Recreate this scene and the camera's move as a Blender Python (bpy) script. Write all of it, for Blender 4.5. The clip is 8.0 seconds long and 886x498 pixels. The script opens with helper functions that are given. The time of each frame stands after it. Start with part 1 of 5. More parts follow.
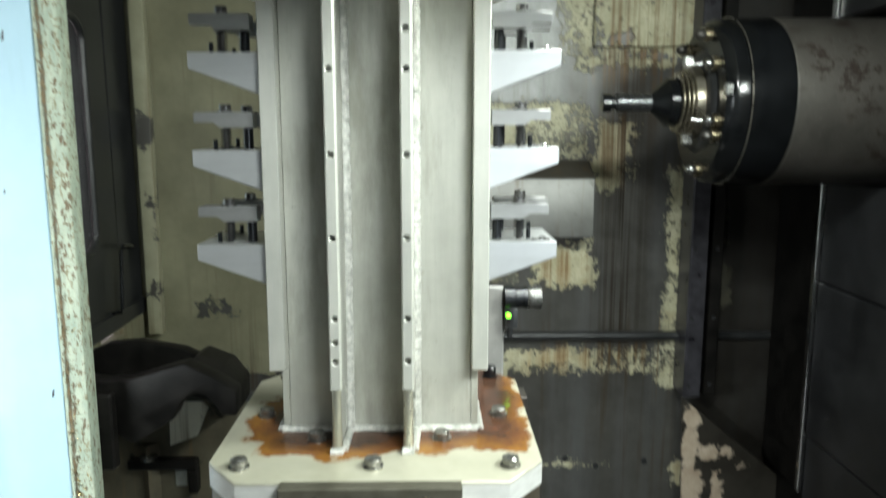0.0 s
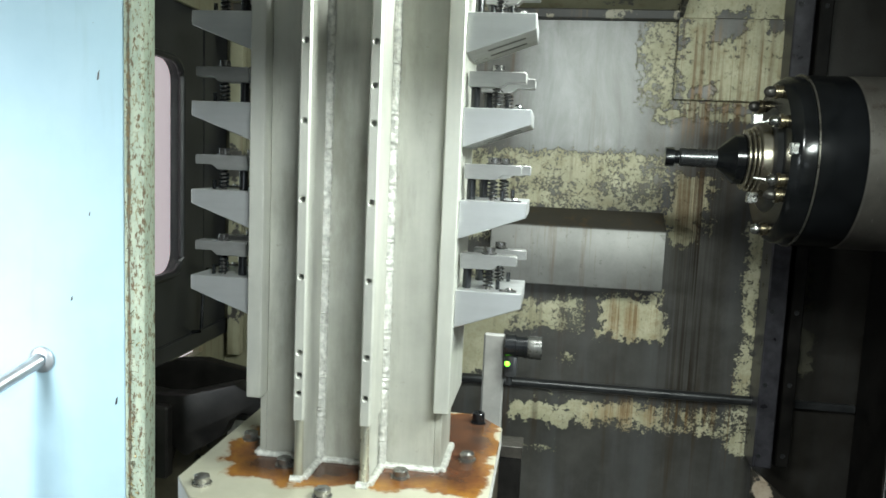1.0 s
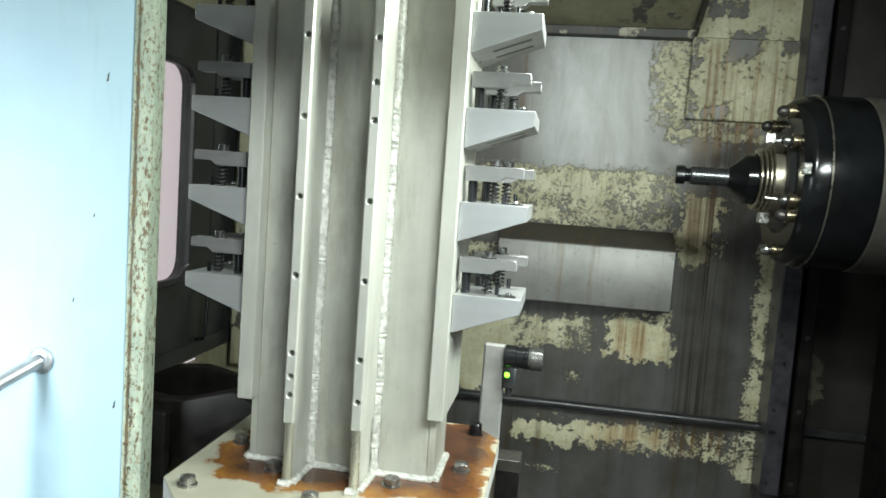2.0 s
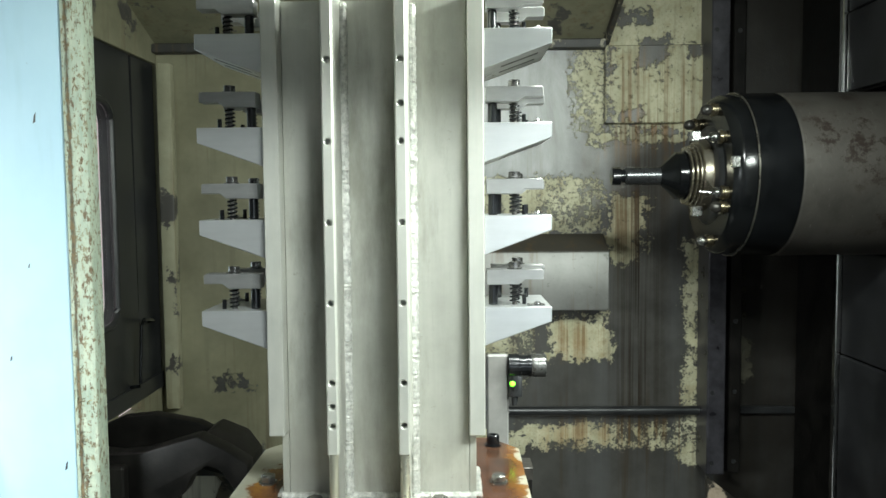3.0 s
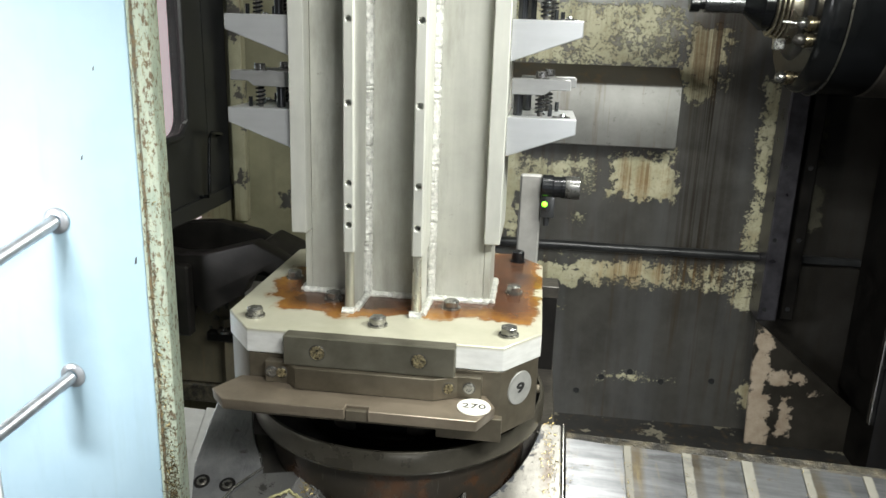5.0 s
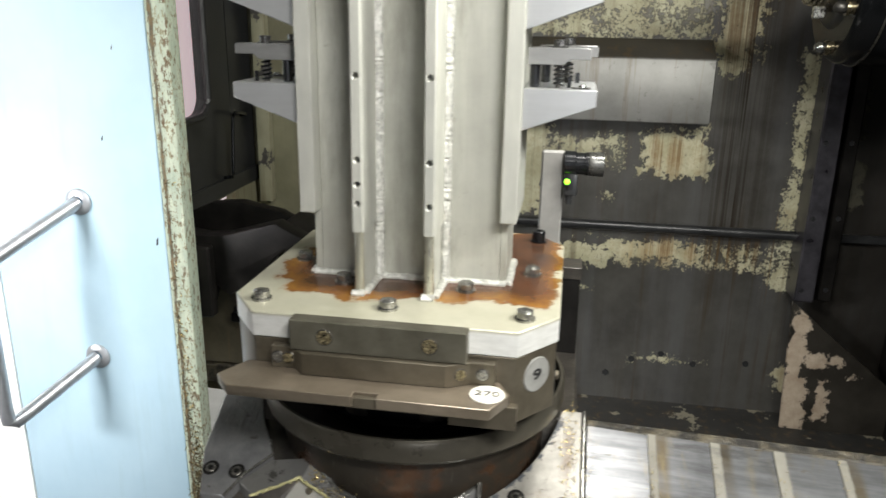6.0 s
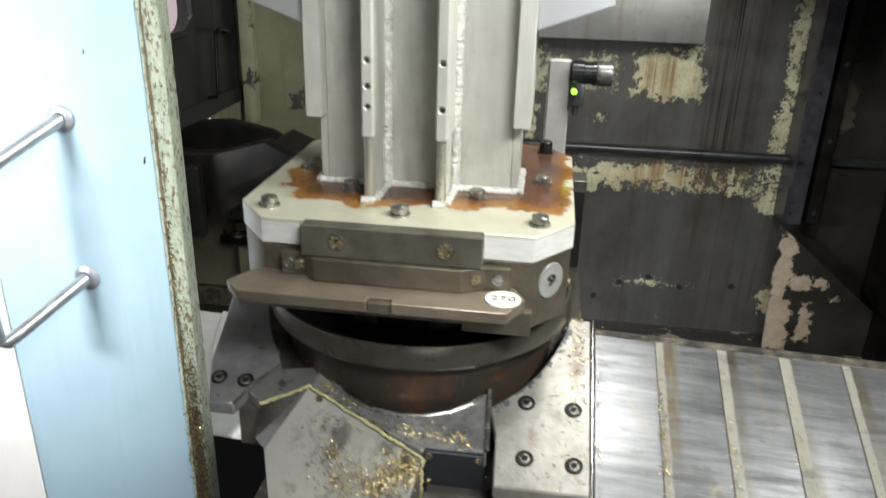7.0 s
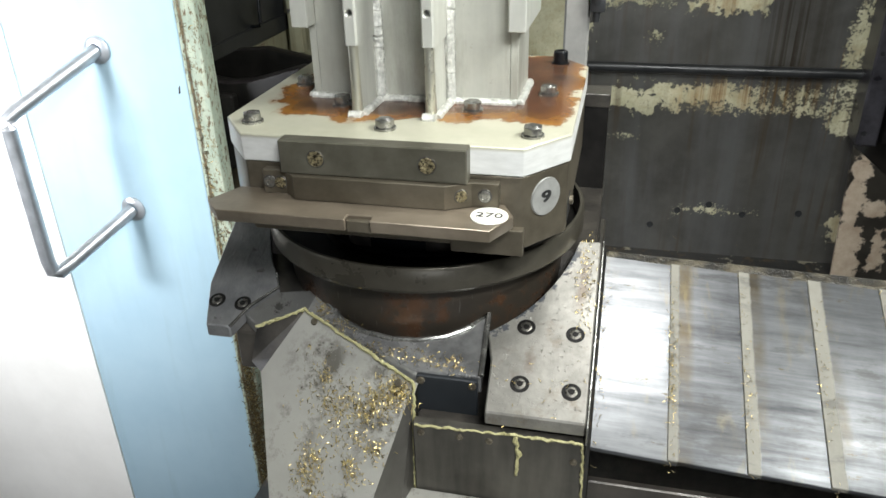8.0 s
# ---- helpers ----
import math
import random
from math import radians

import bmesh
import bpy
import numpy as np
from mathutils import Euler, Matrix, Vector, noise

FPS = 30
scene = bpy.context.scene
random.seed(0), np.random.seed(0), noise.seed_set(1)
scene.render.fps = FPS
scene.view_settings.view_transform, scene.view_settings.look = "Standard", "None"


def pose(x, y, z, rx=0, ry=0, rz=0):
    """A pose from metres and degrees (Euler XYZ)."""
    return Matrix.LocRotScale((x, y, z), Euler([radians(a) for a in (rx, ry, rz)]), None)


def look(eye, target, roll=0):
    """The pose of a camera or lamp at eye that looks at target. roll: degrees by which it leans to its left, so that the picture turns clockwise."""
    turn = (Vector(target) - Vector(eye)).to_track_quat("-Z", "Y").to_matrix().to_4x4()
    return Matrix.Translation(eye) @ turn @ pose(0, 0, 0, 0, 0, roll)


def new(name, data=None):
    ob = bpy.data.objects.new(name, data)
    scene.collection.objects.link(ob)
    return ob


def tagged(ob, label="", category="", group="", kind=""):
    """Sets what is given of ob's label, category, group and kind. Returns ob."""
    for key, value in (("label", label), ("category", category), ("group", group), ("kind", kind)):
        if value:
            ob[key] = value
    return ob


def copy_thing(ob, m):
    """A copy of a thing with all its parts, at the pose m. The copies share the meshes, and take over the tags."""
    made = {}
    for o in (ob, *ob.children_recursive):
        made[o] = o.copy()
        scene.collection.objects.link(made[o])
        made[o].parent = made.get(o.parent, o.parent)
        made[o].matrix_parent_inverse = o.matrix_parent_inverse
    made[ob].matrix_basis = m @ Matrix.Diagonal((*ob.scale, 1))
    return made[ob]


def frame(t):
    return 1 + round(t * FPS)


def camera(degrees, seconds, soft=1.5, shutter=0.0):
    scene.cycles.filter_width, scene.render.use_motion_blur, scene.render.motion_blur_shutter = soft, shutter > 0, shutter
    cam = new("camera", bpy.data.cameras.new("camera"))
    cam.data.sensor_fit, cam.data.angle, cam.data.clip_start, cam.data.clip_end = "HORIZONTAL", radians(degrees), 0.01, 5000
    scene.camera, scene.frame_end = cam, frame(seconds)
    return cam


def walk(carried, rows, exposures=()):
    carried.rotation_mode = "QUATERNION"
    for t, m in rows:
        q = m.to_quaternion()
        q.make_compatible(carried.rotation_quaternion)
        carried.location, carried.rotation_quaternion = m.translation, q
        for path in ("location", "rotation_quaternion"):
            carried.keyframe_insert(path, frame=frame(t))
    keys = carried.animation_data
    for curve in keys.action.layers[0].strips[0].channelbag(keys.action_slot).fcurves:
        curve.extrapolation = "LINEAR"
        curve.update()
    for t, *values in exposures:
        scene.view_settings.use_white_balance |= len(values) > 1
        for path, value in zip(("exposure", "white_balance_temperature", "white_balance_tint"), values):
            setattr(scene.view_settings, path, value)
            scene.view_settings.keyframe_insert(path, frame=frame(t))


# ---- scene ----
cam = camera(60.3, 8.0, 1.5, 0.4)
PATH = [
    (0, (0.082, -1.259, 1.602), (0.116, 0.714, 1.273), 0.0),
    (0.5, (0.195, -1.293, 1.633), (0.057, 0.699, 1.509), 2.4),
    (1, (0.322, -1.292, 1.626), (0.046, 0.675, 1.393), 2.5),
    (1.5, (0.429, -1.275, 1.614), (0.072, 0.678, 1.366), 4.1),
    (1.7, (0.413, -1.26, 1.604), (0.05, 0.694, 1.377), 4.4),
    (2.8, (0.13, -1.29, 1.59), (0.098, 0.706, 1.465), 0.1),
    (3, (0.127, -1.291, 1.587), (0.096, 0.704, 1.46), -0.5),
    (3.5, (0.25, -1.32, 1.593), (0.135, 0.673, 1.468), 0.5),
    (3.8, (0.336, -1.313, 1.57), (0.164, 0.66, 1.291), -1.6),
    (4, (0.365, -1.317, 1.564), (0.168, 0.643, 1.219), -0.6),
    (4.5, (0.263, -1.296, 1.541), (0.057, 0.626, 1.028), 1.3),
    (4.7, (0.21, -1.293, 1.54), (0.008, 0.625, 1.011), 1.8),
    (5.8, (0.293, -1.238, 1.526), (-0.022, 0.648, 0.939), 1.1),
    (6, (0.247, -1.228, 1.523), (-0.062, 0.656, 0.928), 1.0),
    (6.5, (0.131, -1.231, 1.502), (-0.089, 0.649, 0.857), 0.1),
    (7, (0.198, -1.227, 1.479), (-0.045, 0.606, 0.716), 1.6),
    (7.5, (0.306, -1.201, 1.447), (-0.053, 0.572, 0.595), -0.4),
    (8, (0.308, -1.161, 1.432), (-0.112, 0.566, 0.514), -1.5),
]
EXPOSURES = [(0.0, -0.04, 6300, 9), (1.0, -0.12, 6250, 8), (3.0, -0.03, 6300, 7), (3.5, -0.05, 6250, 5), (4.5, -0.06, 6450, 12), (6.0, -0.16, 6700, 19), (8.0, -0.07, 6400, 17)]
walk(cam, [(t, look(eye, target, roll)) for t, eye, target, roll in PATH], EXPOSURES)

# ---- world and lamps ----
world = bpy.data.worlds.new("workshop_air")
scene.world = world
world.use_nodes = True
world.node_tree.nodes["Background"].inputs[0].default_value = (0.75, 0.8, 0.85, 1)
world.node_tree.nodes["Background"].inputs[1].default_value = 0.006


def area_lamp(name, at, target, sx, sy, watts, colour, spread=180):
    d = bpy.data.lights.new(name, "AREA")
    d.shape, d.size, d.size_y, d.energy, d.color = "RECTANGLE", sx, sy, watts, colour
    d.spread = radians(spread)
    ob = new(name, d)
    ob.matrix_world = look(at, target)
    return ob


SHOP_W, SHOP2_W, FAR_W, WORK_W, WORK2_W = 100, 46, 20, 25, 37
area_lamp("unseen_front_light", (1.05, -1.85, 2.7), (0.0, 0.0, 1.2), 0.9, 0.35, SHOP_W, (0.94, 1.0, 0.96))
# added lamp that brightens the door and the white front panel
area_lamp("unseen_front_light", (-3.2, -1.6, 1.7), (-2.05, 1.0, 0.7), 1.0, 0.6, SHOP2_W, (0.95, 1.0, 0.99), 74)
# added low frontal fill for the tower
area_lamp("unseen_front_light", (1.3, -4.6, 1.25), (0.0, 0.3, 1.0), 1.4, 0.7, FAR_W, (0.86, 0.95, 1.0))
area_lamp("machine_work_light", (0.50, 0.05, 2.29), (0.62, 1.3, 0.9), 0.30, 0.12, WORK_W, (0.95, 1.0, 0.93))
area_lamp("machine_work_light", (1.20, -0.36, 2.22), (0.15, 0.4, 1.7), 0.6, 0.14, WORK2_W, (0.93, 1.0, 0.91), 140)


# ---- node materials ----
class Mat:
    """A Principled material with small helpers for its node tree."""

    def __init__(self, name):
        self.m = bpy.data.materials.new(name)
        self.m.use_nodes = True
        self.t = self.m.node_tree
        self.b = self.t.nodes["Principled BSDF"]
        self.co = self.t.nodes.new("ShaderNodeTexCoord").outputs["Object"]

    def put(self, socket, v):
        if isinstance(v, bpy.types.NodeSocket):
            self.t.links.new(v, socket)
        elif isinstance(v, tuple) and len(v) == 3 and socket.type == "RGBA":
            socket.default_value = (*v, 1)
        else:
            socket.default_value = v

    def math(self, op, a, b=0.0, c=0.0, clamp=False):
        n = self.t.nodes.new("ShaderNodeMath")
        n.operation, n.use_clamp = op, clamp
        for s, v in zip(n.inputs, (a, b, c)):
            self.put(s, v)
        return n.outputs[0]

    def scaled(self, sx, sy, sz, at=(0, 0, 0)):
        n = self.t.nodes.new("ShaderNodeMapping")
        self.t.links.new(self.co, n.inputs[0])
        n.inputs["Location"].default_value = at
        n.inputs["Scale"].default_value = (sx, sy, sz)
        return n.outputs[0]

    def noise(self, scale, detail=5.0, rough=0.6, vec=None, distortion=0.0, seed=None):
        n = self.t.nodes.new("ShaderNodeTexNoise")
        if seed is not None:
            n.noise_dimensions = "4D"
            self.put(n.inputs["W"], seed)
        self.t.links.new(vec or self.co, n.inputs["Vector"])
        n.inputs["Scale"].default_value, n.inputs["Detail"].default_value = scale, detail
        n.inputs["Roughness"].default_value, n.inputs["Distortion"].default_value = rough, distortion
        return n.outputs["Fac"]

    def voronoi(self, scale, vec=None):
        n = self.t.nodes.new("ShaderNodeTexVoronoi")
        self.t.links.new(vec or self.co, n.inputs["Vector"])
        n.inputs["Scale"].default_value = scale
        return n.outputs["Distance"]

    def span(self, v, a, b, c=0.0, d=1.0):
        n = self.t.nodes.new("ShaderNodeMapRange")
        for s, x in zip(n.inputs, (v, a, b, c, d)):
            self.put(s, x)
        return n.outputs[0]

    def mix(self, f, a, b):
        n = self.t.nodes.new("ShaderNodeMix")
        n.data_type = "RGBA"
        self.put(n.inputs[0], f)
        self.put(n.inputs[6], a)
        self.put(n.inputs[7], b)
        return n.outputs[2]

    def axes(self):
        n = self.t.nodes.new("ShaderNodeSeparateXYZ")
        self.t.links.new(self.co, n.inputs[0])
        return n.outputs

    def patches(self, boxes, a, b, wobble, edge=0.012):
        """1 inside the union of the boxes (centre, centre, half, half), with frayed edges."""
        d = None
        for ca, cb, ha, hb in boxes:
            u = self.math("SUBTRACT", self.math("ABSOLUTE", self.math("SUBTRACT", a, ca)), ha)
            v = self.math("SUBTRACT", self.math("ABSOLUTE", self.math("SUBTRACT", b, cb)), hb)
            e = self.math("SMOOTH_MAX", u, v, 0.05)
            d = e if d is None else self.math("MINIMUM", d, e)
        return self.span(self.math("ADD", d, wobble), edge, -edge)

    def random(self):
        return self.t.nodes.new("ShaderNodeObjectInfo").outputs["Random"]

    def done(self, base, rough=0.5, metal=0.0, bump=None, depth=0.002, strength=1.0, coat=0.0):
        self.put(self.b.inputs["Base Color"], base)
        self.put(self.b.inputs["Roughness"], rough)
        self.put(self.b.inputs["Metallic"], metal)
        if coat:
            self.put(self.b.inputs["Coat Weight"], coat)
        if bump is not None:
            n = self.t.nodes.new("ShaderNodeBump")
            n.inputs["Strength"].default_value, n.inputs["Distance"].default_value = strength, depth
            self.put(n.inputs["Height"], bump)
            self.t.links.new(n.outputs[0], self.b.inputs["Normal"])
        return self.m


def wobbly(m, big=6.0, small=28.0, amp=0.16, fine=0.07):
    """Noise in metres that frays the outline of a worn patch."""
    p = m.math("MULTIPLY", m.math("SUBTRACT", m.noise(big, 3, 0.5), 0.5), amp)
    q = m.math("MULTIPLY", m.math("SUBTRACT", m.noise(small, 6, 0.7), 0.5), fine * 2)
    return m.math("ADD", p, q)


def plain(name, c1, c2, scale, rough, metal=0.0, depth=0.0005, spread=(0.35, 0.65), coat=0.0):
    m = Mat(name)
    f = m.span(m.noise(scale, 6, 0.65), *spread)
    g = m.noise(scale * 9, 3, 0.6)
    r = m.math("ADD", m.math("MULTIPLY", f, 0.12), rough - 0.06)
    return m.done(m.mix(f, c1, c2), r, metal, m.math("ADD", f, m.math("MULTIPLY", g, 0.6)), depth, 0.6, coat)


def brushed(name, c1, c2, stretch, rough, metal, depth=0.0006):
    m = Mat(name)
    grain = m.noise(1.0, 4, 0.6, m.scaled(*stretch))
    cloud = m.noise(7.0, 5, 0.6)
    f = m.span(m.math("ADD", m.math("MULTIPLY", grain, 0.45), m.math("MULTIPLY", cloud, 0.55)), 0.36, 0.64)
    return m.done(m.mix(f, c1, c2), m.span(f, 0, 1, rough + 0.08, rough - 0.06), metal, grain, depth, 0.25)




def tower_material():
    """Brushed aluminium with coolant stains that run down."""
    m = Mat("coolant_stained_aluminium")
    grain = m.noise(1.0, 4, 0.6, m.scaled(34, 34, 2.2))
    cloud = m.noise(5.0, 6, 0.65)
    f = m.span(m.math("ADD", m.math("MULTIPLY", grain, 0.35), m.math("MULTIPLY", cloud, 0.65)), 0.34, 0.66)
    c = m.mix(f, (0.30, 0.30, 0.26), (0.47, 0.47, 0.415))
    smear = m.noise(1.0, 6, 0.7, m.scaled(12, 12, 3.0, (3, 1, 7)))
    c = m.mix(m.span(smear, 0.48, 0.68, 0.0, 0.65), c, (0.17, 0.165, 0.13))
    spot = m.span(m.noise(55, 5, 0.7), 0.66, 0.72, 0.0, 0.5)
    c = m.mix(spot, c, (0.20, 0.19, 0.15))
    return m.done(c, m.span(smear, 0.4, 0.7, 0.52, 0.40), 0.3, grain, 0.0006, 0.25)


ALU = tower_material()
GROUND_ALU = brushed("ground_aluminium", (0.50, 0.51, 0.51), (0.62, 0.63, 0.63), (6, 40, 40), 0.32, 0.7)
ALU_BRIGHT = brushed("milled_aluminium", (0.40, 0.40, 0.36), (0.54, 0.54, 0.48), (30, 30, 4), 0.42, 0.35)
STRAP = brushed("dull_clamp_steel", (0.20, 0.20, 0.195), (0.32, 0.32, 0.31), (12, 40, 40), 0.38, 0.6)
WELD = plain("weld_bead", (0.32, 0.32, 0.29), (0.62, 0.62, 0.57), 110, 0.42, 0.3, 0.002)
DARK_STEEL = plain("dark_tool_steel", (0.085, 0.073, 0.052), (0.155, 0.134, 0.098), 12, 0.42, 0.6)
OILY_STEEL = plain("oily_cast_steel", (0.022, 0.021, 0.019), (0.075, 0.066, 0.055), 9, 0.34, 0.4, 0.0015, coat=0.25)
BLACK = plain("black_enamel", (0.010, 0.011, 0.012), (0.028, 0.029, 0.030), 8, 0.34, 0.0)
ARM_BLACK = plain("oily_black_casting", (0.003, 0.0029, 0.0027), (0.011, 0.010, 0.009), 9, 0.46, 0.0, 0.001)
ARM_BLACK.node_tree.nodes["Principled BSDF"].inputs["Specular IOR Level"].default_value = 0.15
BLACK_GLOSS = plain("blackened_steel", (0.005, 0.0055, 0.006), (0.010, 0.011, 0.0125), 6, 0.20, 0.2)
ZINC = plain("zinc_plated_steel", (0.38, 0.38, 0.37), (0.62, 0.62, 0.60), 80, 0.28, 0.9, 0.0003)
SATIN = plain("satin_chrome_bar", (0.52, 0.55, 0.58), (0.64, 0.67, 0.70), 20, 0.4, 0.75, 0.0001)
BOLT = plain("oily_bolt_steel", (0.17, 0.168, 0.155), (0.36, 0.355, 0.33), 45, 0.24, 0.85, 0.0003)
CHROME = plain("polished_chrome", (0.62, 0.62, 0.62), (0.78, 0.78, 0.78), 20, 0.14, 1.0, 0.0001)
BRASS_CHIP = plain("brass_swarf", (0.20, 0.15, 0.055), (0.68, 0.54, 0.24), 170, 0.28, 0.85, 0.0003)
SEALANT = plain("yellowed_sealant", (0.25, 0.23, 0.105), (0.44, 0.41, 0.21), 40, 0.5, 0.0, 0.003)
SLATE = plain("slate_grey_panel", (0.015, 0.0155, 0.0175), (0.037, 0.038, 0.042), 4, 0.45, 0.1)
GREASY = plain("greasy_chip_grime", (0.012, 0.011, 0.009), (0.10, 0.085, 0.055), 34, 0.4, 0.2, 0.004, (0.42, 0.72))
SHOP_PAINT = plain("workshop_wall_paint", (0.30, 0.31, 0.31), (0.38, 0.39, 0.38), 3, 0.7)
CONCRETE = plain("workshop_floor", (0.18, 0.18, 0.17), (0.28, 0.275, 0.26), 3, 0.6)
WHITE_PANEL = plain("white_machine_enamel", (0.82, 0.81, 0.77), (0.88, 0.87, 0.83), 4, 0.4)
DISC_WHITE = plain("ivory_enamel_disc", (0.66, 0.64, 0.55), (0.75, 0.73, 0.64), 30, 0.4)
DISC_METAL = plain("engraved_aluminium_disc", (0.31, 0.31, 0.29), (0.42, 0.42, 0.395), 40, 0.35, 0.5)
SCREW_RIM = plain("blackened_cap_screw", (0.045, 0.043, 0.04), (0.11, 0.105, 0.096), 60, 0.35, 0.7)
SCREW_DARK = plain("chip_filled_screw", (0.03, 0.026, 0.018), (0.22, 0.17, 0.08), 120, 0.35, 0.6, 0.001)
INK = plain("black_ink", (0.012, 0.012, 0.012), (0.02, 0.02, 0.02), 30, 0.5)


def base_plate_material():
    m = Mat("rust_stained_base_plate")
    x, y, z = m.axes()
    w = wobbly(m, 9, 45, 0.13, 0.02)
    inside = m.patches([(0.035, 0.045, 0.215, 0.205), (-0.12, 0.0, 0.11, 0.11)], x, y, w, 0.006)
    rim = m.patches([(0.04, 0.06, 0.195, 0.185), (-0.11, 0.01, 0.075, 0.085)], x, y, w, 0.02)
    tint = m.span(m.noise(13, 6, 0.7), 0.38, 0.64)
    edge = m.mix(m.span(m.noise(22, 5, 0.7), 0.35, 0.65), (0.26, 0.110, 0.009), (0.12, 0.035, 0.005))
    core = m.mix(tint, (0.028, 0.008, 0.003), (0.095, 0.027, 0.006))
    deep = m.patches([(0.10, 0.05, 0.13, 0.22), (-0.02, -0.09, 0.15, 0.035)], x, y, w, 0.03)
    core = m.mix(m.math("MULTIPLY", deep, 0.75), core, m.mix(tint, (0.022, 0.007, 0.004), (0.080, 0.022, 0.006)))
    rust = m.mix(rim, edge, core)
    bare = m.mix(m.span(m.noise(10, 5), 0.3, 0.7), (0.36, 0.348, 0.262), (0.47, 0.455, 0.36))
    top = m.span(z, 0.0335, 0.0375)
    side = m.mix(m.span(m.noise(1.0, 4, 0.6, m.scaled(30, 30, 120)), 0.3, 0.7), (0.56, 0.56, 0.53), (0.68, 0.68, 0.65))
    c = m.mix(top, side, m.mix(m.math("MULTIPLY", inside, 0.96), bare, rust))
    wet = m.math("MULTIPLY", m.math("MULTIPLY", inside, top), m.span(m.noise(7, 4), 0.35, 0.6, 0.6, 1.0))
    r = m.span(wet, 0, 1, 0.42, 0.12)
    m.put(m.b.inputs["Specular IOR Level"], m.span(wet, 0, 1, 0.18, 0.36))
    return m.done(c, r, m.math("SUBTRACT", 0.3, m.math("MULTIPLY", inside, 0.25)), m.noise(60, 4), 0.0006, 0.5)


def back_wall_material():
    """Cream paint flaked off dark steel sheet, with rust runs."""
    m = Mat("flaked_cream_wall")
    x, y, z = m.axes()
    grit = m.noise(85, 7, 0.75)
    w = m.math("ADD", wobbly(m, 6.5, 34, 0.10, 0.075), m.math("MULTIPLY", m.math("SUBTRACT", grit, 0.5), 0.11))
    firm = m.math("ADD", wobbly(m, 8.5, 26, 0.17, 0.10), m.math("MULTIPLY", m.math("SUBTRACT", grit, 0.5), 0.06))
    # crumbling remnants: half of the paint is gone
    crumbs = m.patches([(0.36, 1.56, 0.46, 0.125), (0.20, 0.91, 0.30, 0.075), (0.76, 2.12, 0.075, 0.22), (0.83, 0.435, 0.33, 0.055), (1.24, 0.42, 0.055, 0.12), (0.43, 0.71, 0.03, 0.012),
                        (0.32, 0.25, 0.08, 0.004), (0.08, 1.285, 0.21, 0.03), (1.258, 0.92, 0.034, 0.46), (0.80, -0.105, 0.17, 0.004), (0.62, -0.11, 0.02, 0.015)], x, z, w, 0.006)
    lace = m.math("ADD", m.math("MULTIPLY", grit, 0.45), m.math("MULTIPLY", m.noise(44, 6, 0.75), 0.55))
    bald = m.span(m.math("ADD", lace, m.math("MULTIPLY", m.math("SUBTRACT", m.noise(7, 4, 0.6), 0.5), 0.40)), 0.515, 0.54)
    crumbs = m.math("MULTIPLY", crumbs, m.math("SUBTRACT", 1.0, m.math("MULTIPLY", bald, 0.9)))
    solid = m.patches([(0.945, 1.48, 0.095, 0.115), (0.945, 1.35, 0.055, 0.075), (0.72, 0.92, 0.150, 0.105), (0.34, 0.425, 0.17, 0.045), (0.62, 0.455, 0.25, 0.035), (1.262, 1.15, 0.022, 0.13), (1.262, 0.80, 0.022, 0.16),
                       (1.12, 2.20, 0.27, 0.30), (0.985, 1.875, 0.23, 0.022), (0.30, 2.62, 0.50, 0.10), (1.05, 2.75, 0.28, 0.30), (1.325, -0.155, 0.035, 0.055), (-0.85, 1.2, 0.55, 1.6), (-0.02, 0.85, 0.16, 0.25),
                       (1.49, 0.81, 0.045, 0.10), (1.47, 1.12, 0.03, 0.10)], x, z, firm, 0.005)
    worn = m.patches([(1.055, 2.265, 0.085, 0.075), (1.235, 2.275, 0.03, 0.03), (0.98, 2.44, 0.06, 0.03), (0.945, 1.975, 0.050, 0.014), (1.10, 1.915, 0.08, 0.003), (-0.96, 0.705, 0.09, 0.020),
                      (0.50, 2.40, 0.05, 0.04), (-0.7, 0.30, 0.3, 0.09)], x, z, firm, 0.006)
    cream = m.math("MULTIPLY", m.math("MAXIMUM", crumbs, solid), m.math("SUBTRACT", 1.0, worn))
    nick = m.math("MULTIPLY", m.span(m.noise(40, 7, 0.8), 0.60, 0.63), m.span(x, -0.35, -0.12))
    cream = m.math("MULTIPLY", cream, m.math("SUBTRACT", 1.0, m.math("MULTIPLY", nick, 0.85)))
    paint = m.mix(m.span(m.noise(9, 5), 0.35, 0.7), (0.40, 0.38, 0.24), (0.59, 0.57, 0.40))
    tan = m.patches([(0.945, 1.45, 0.07, 0.12), (0.70, 0.90, 0.07, 0.05), (0.80, 0.45, 0.24, 0.05), (1.325, -0.155, 0.05, 0.07)], x, z, m.math("MULTIPLY", w, 1.3), 0.07)
    fine = m.noise(1.0, 4, 0.65, m.scaled(44, 44, 0.45))
    paint = m.mix(m.math("MULTIPLY", tan, m.span(fine, 0.38, 0.62, 0.10, 0.75)), paint, (0.40, 0.25, 0.095))
    paint = m.mix(m.span(m.noise(14, 6, 0.75), 0.52, 0.68, 0.0, 0.5), paint, (0.30, 0.235, 0.11))
    paint = m.mix(m.span(m.noise(75, 4, 0.7), 0.5, 0.72, 0.0, 0.45), paint, (0.27, 0.245, 0.14))
    # cream turns darker and more olive left of x = -0.3
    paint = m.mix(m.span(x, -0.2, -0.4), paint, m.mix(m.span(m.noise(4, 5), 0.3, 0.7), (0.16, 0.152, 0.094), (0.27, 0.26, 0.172)))
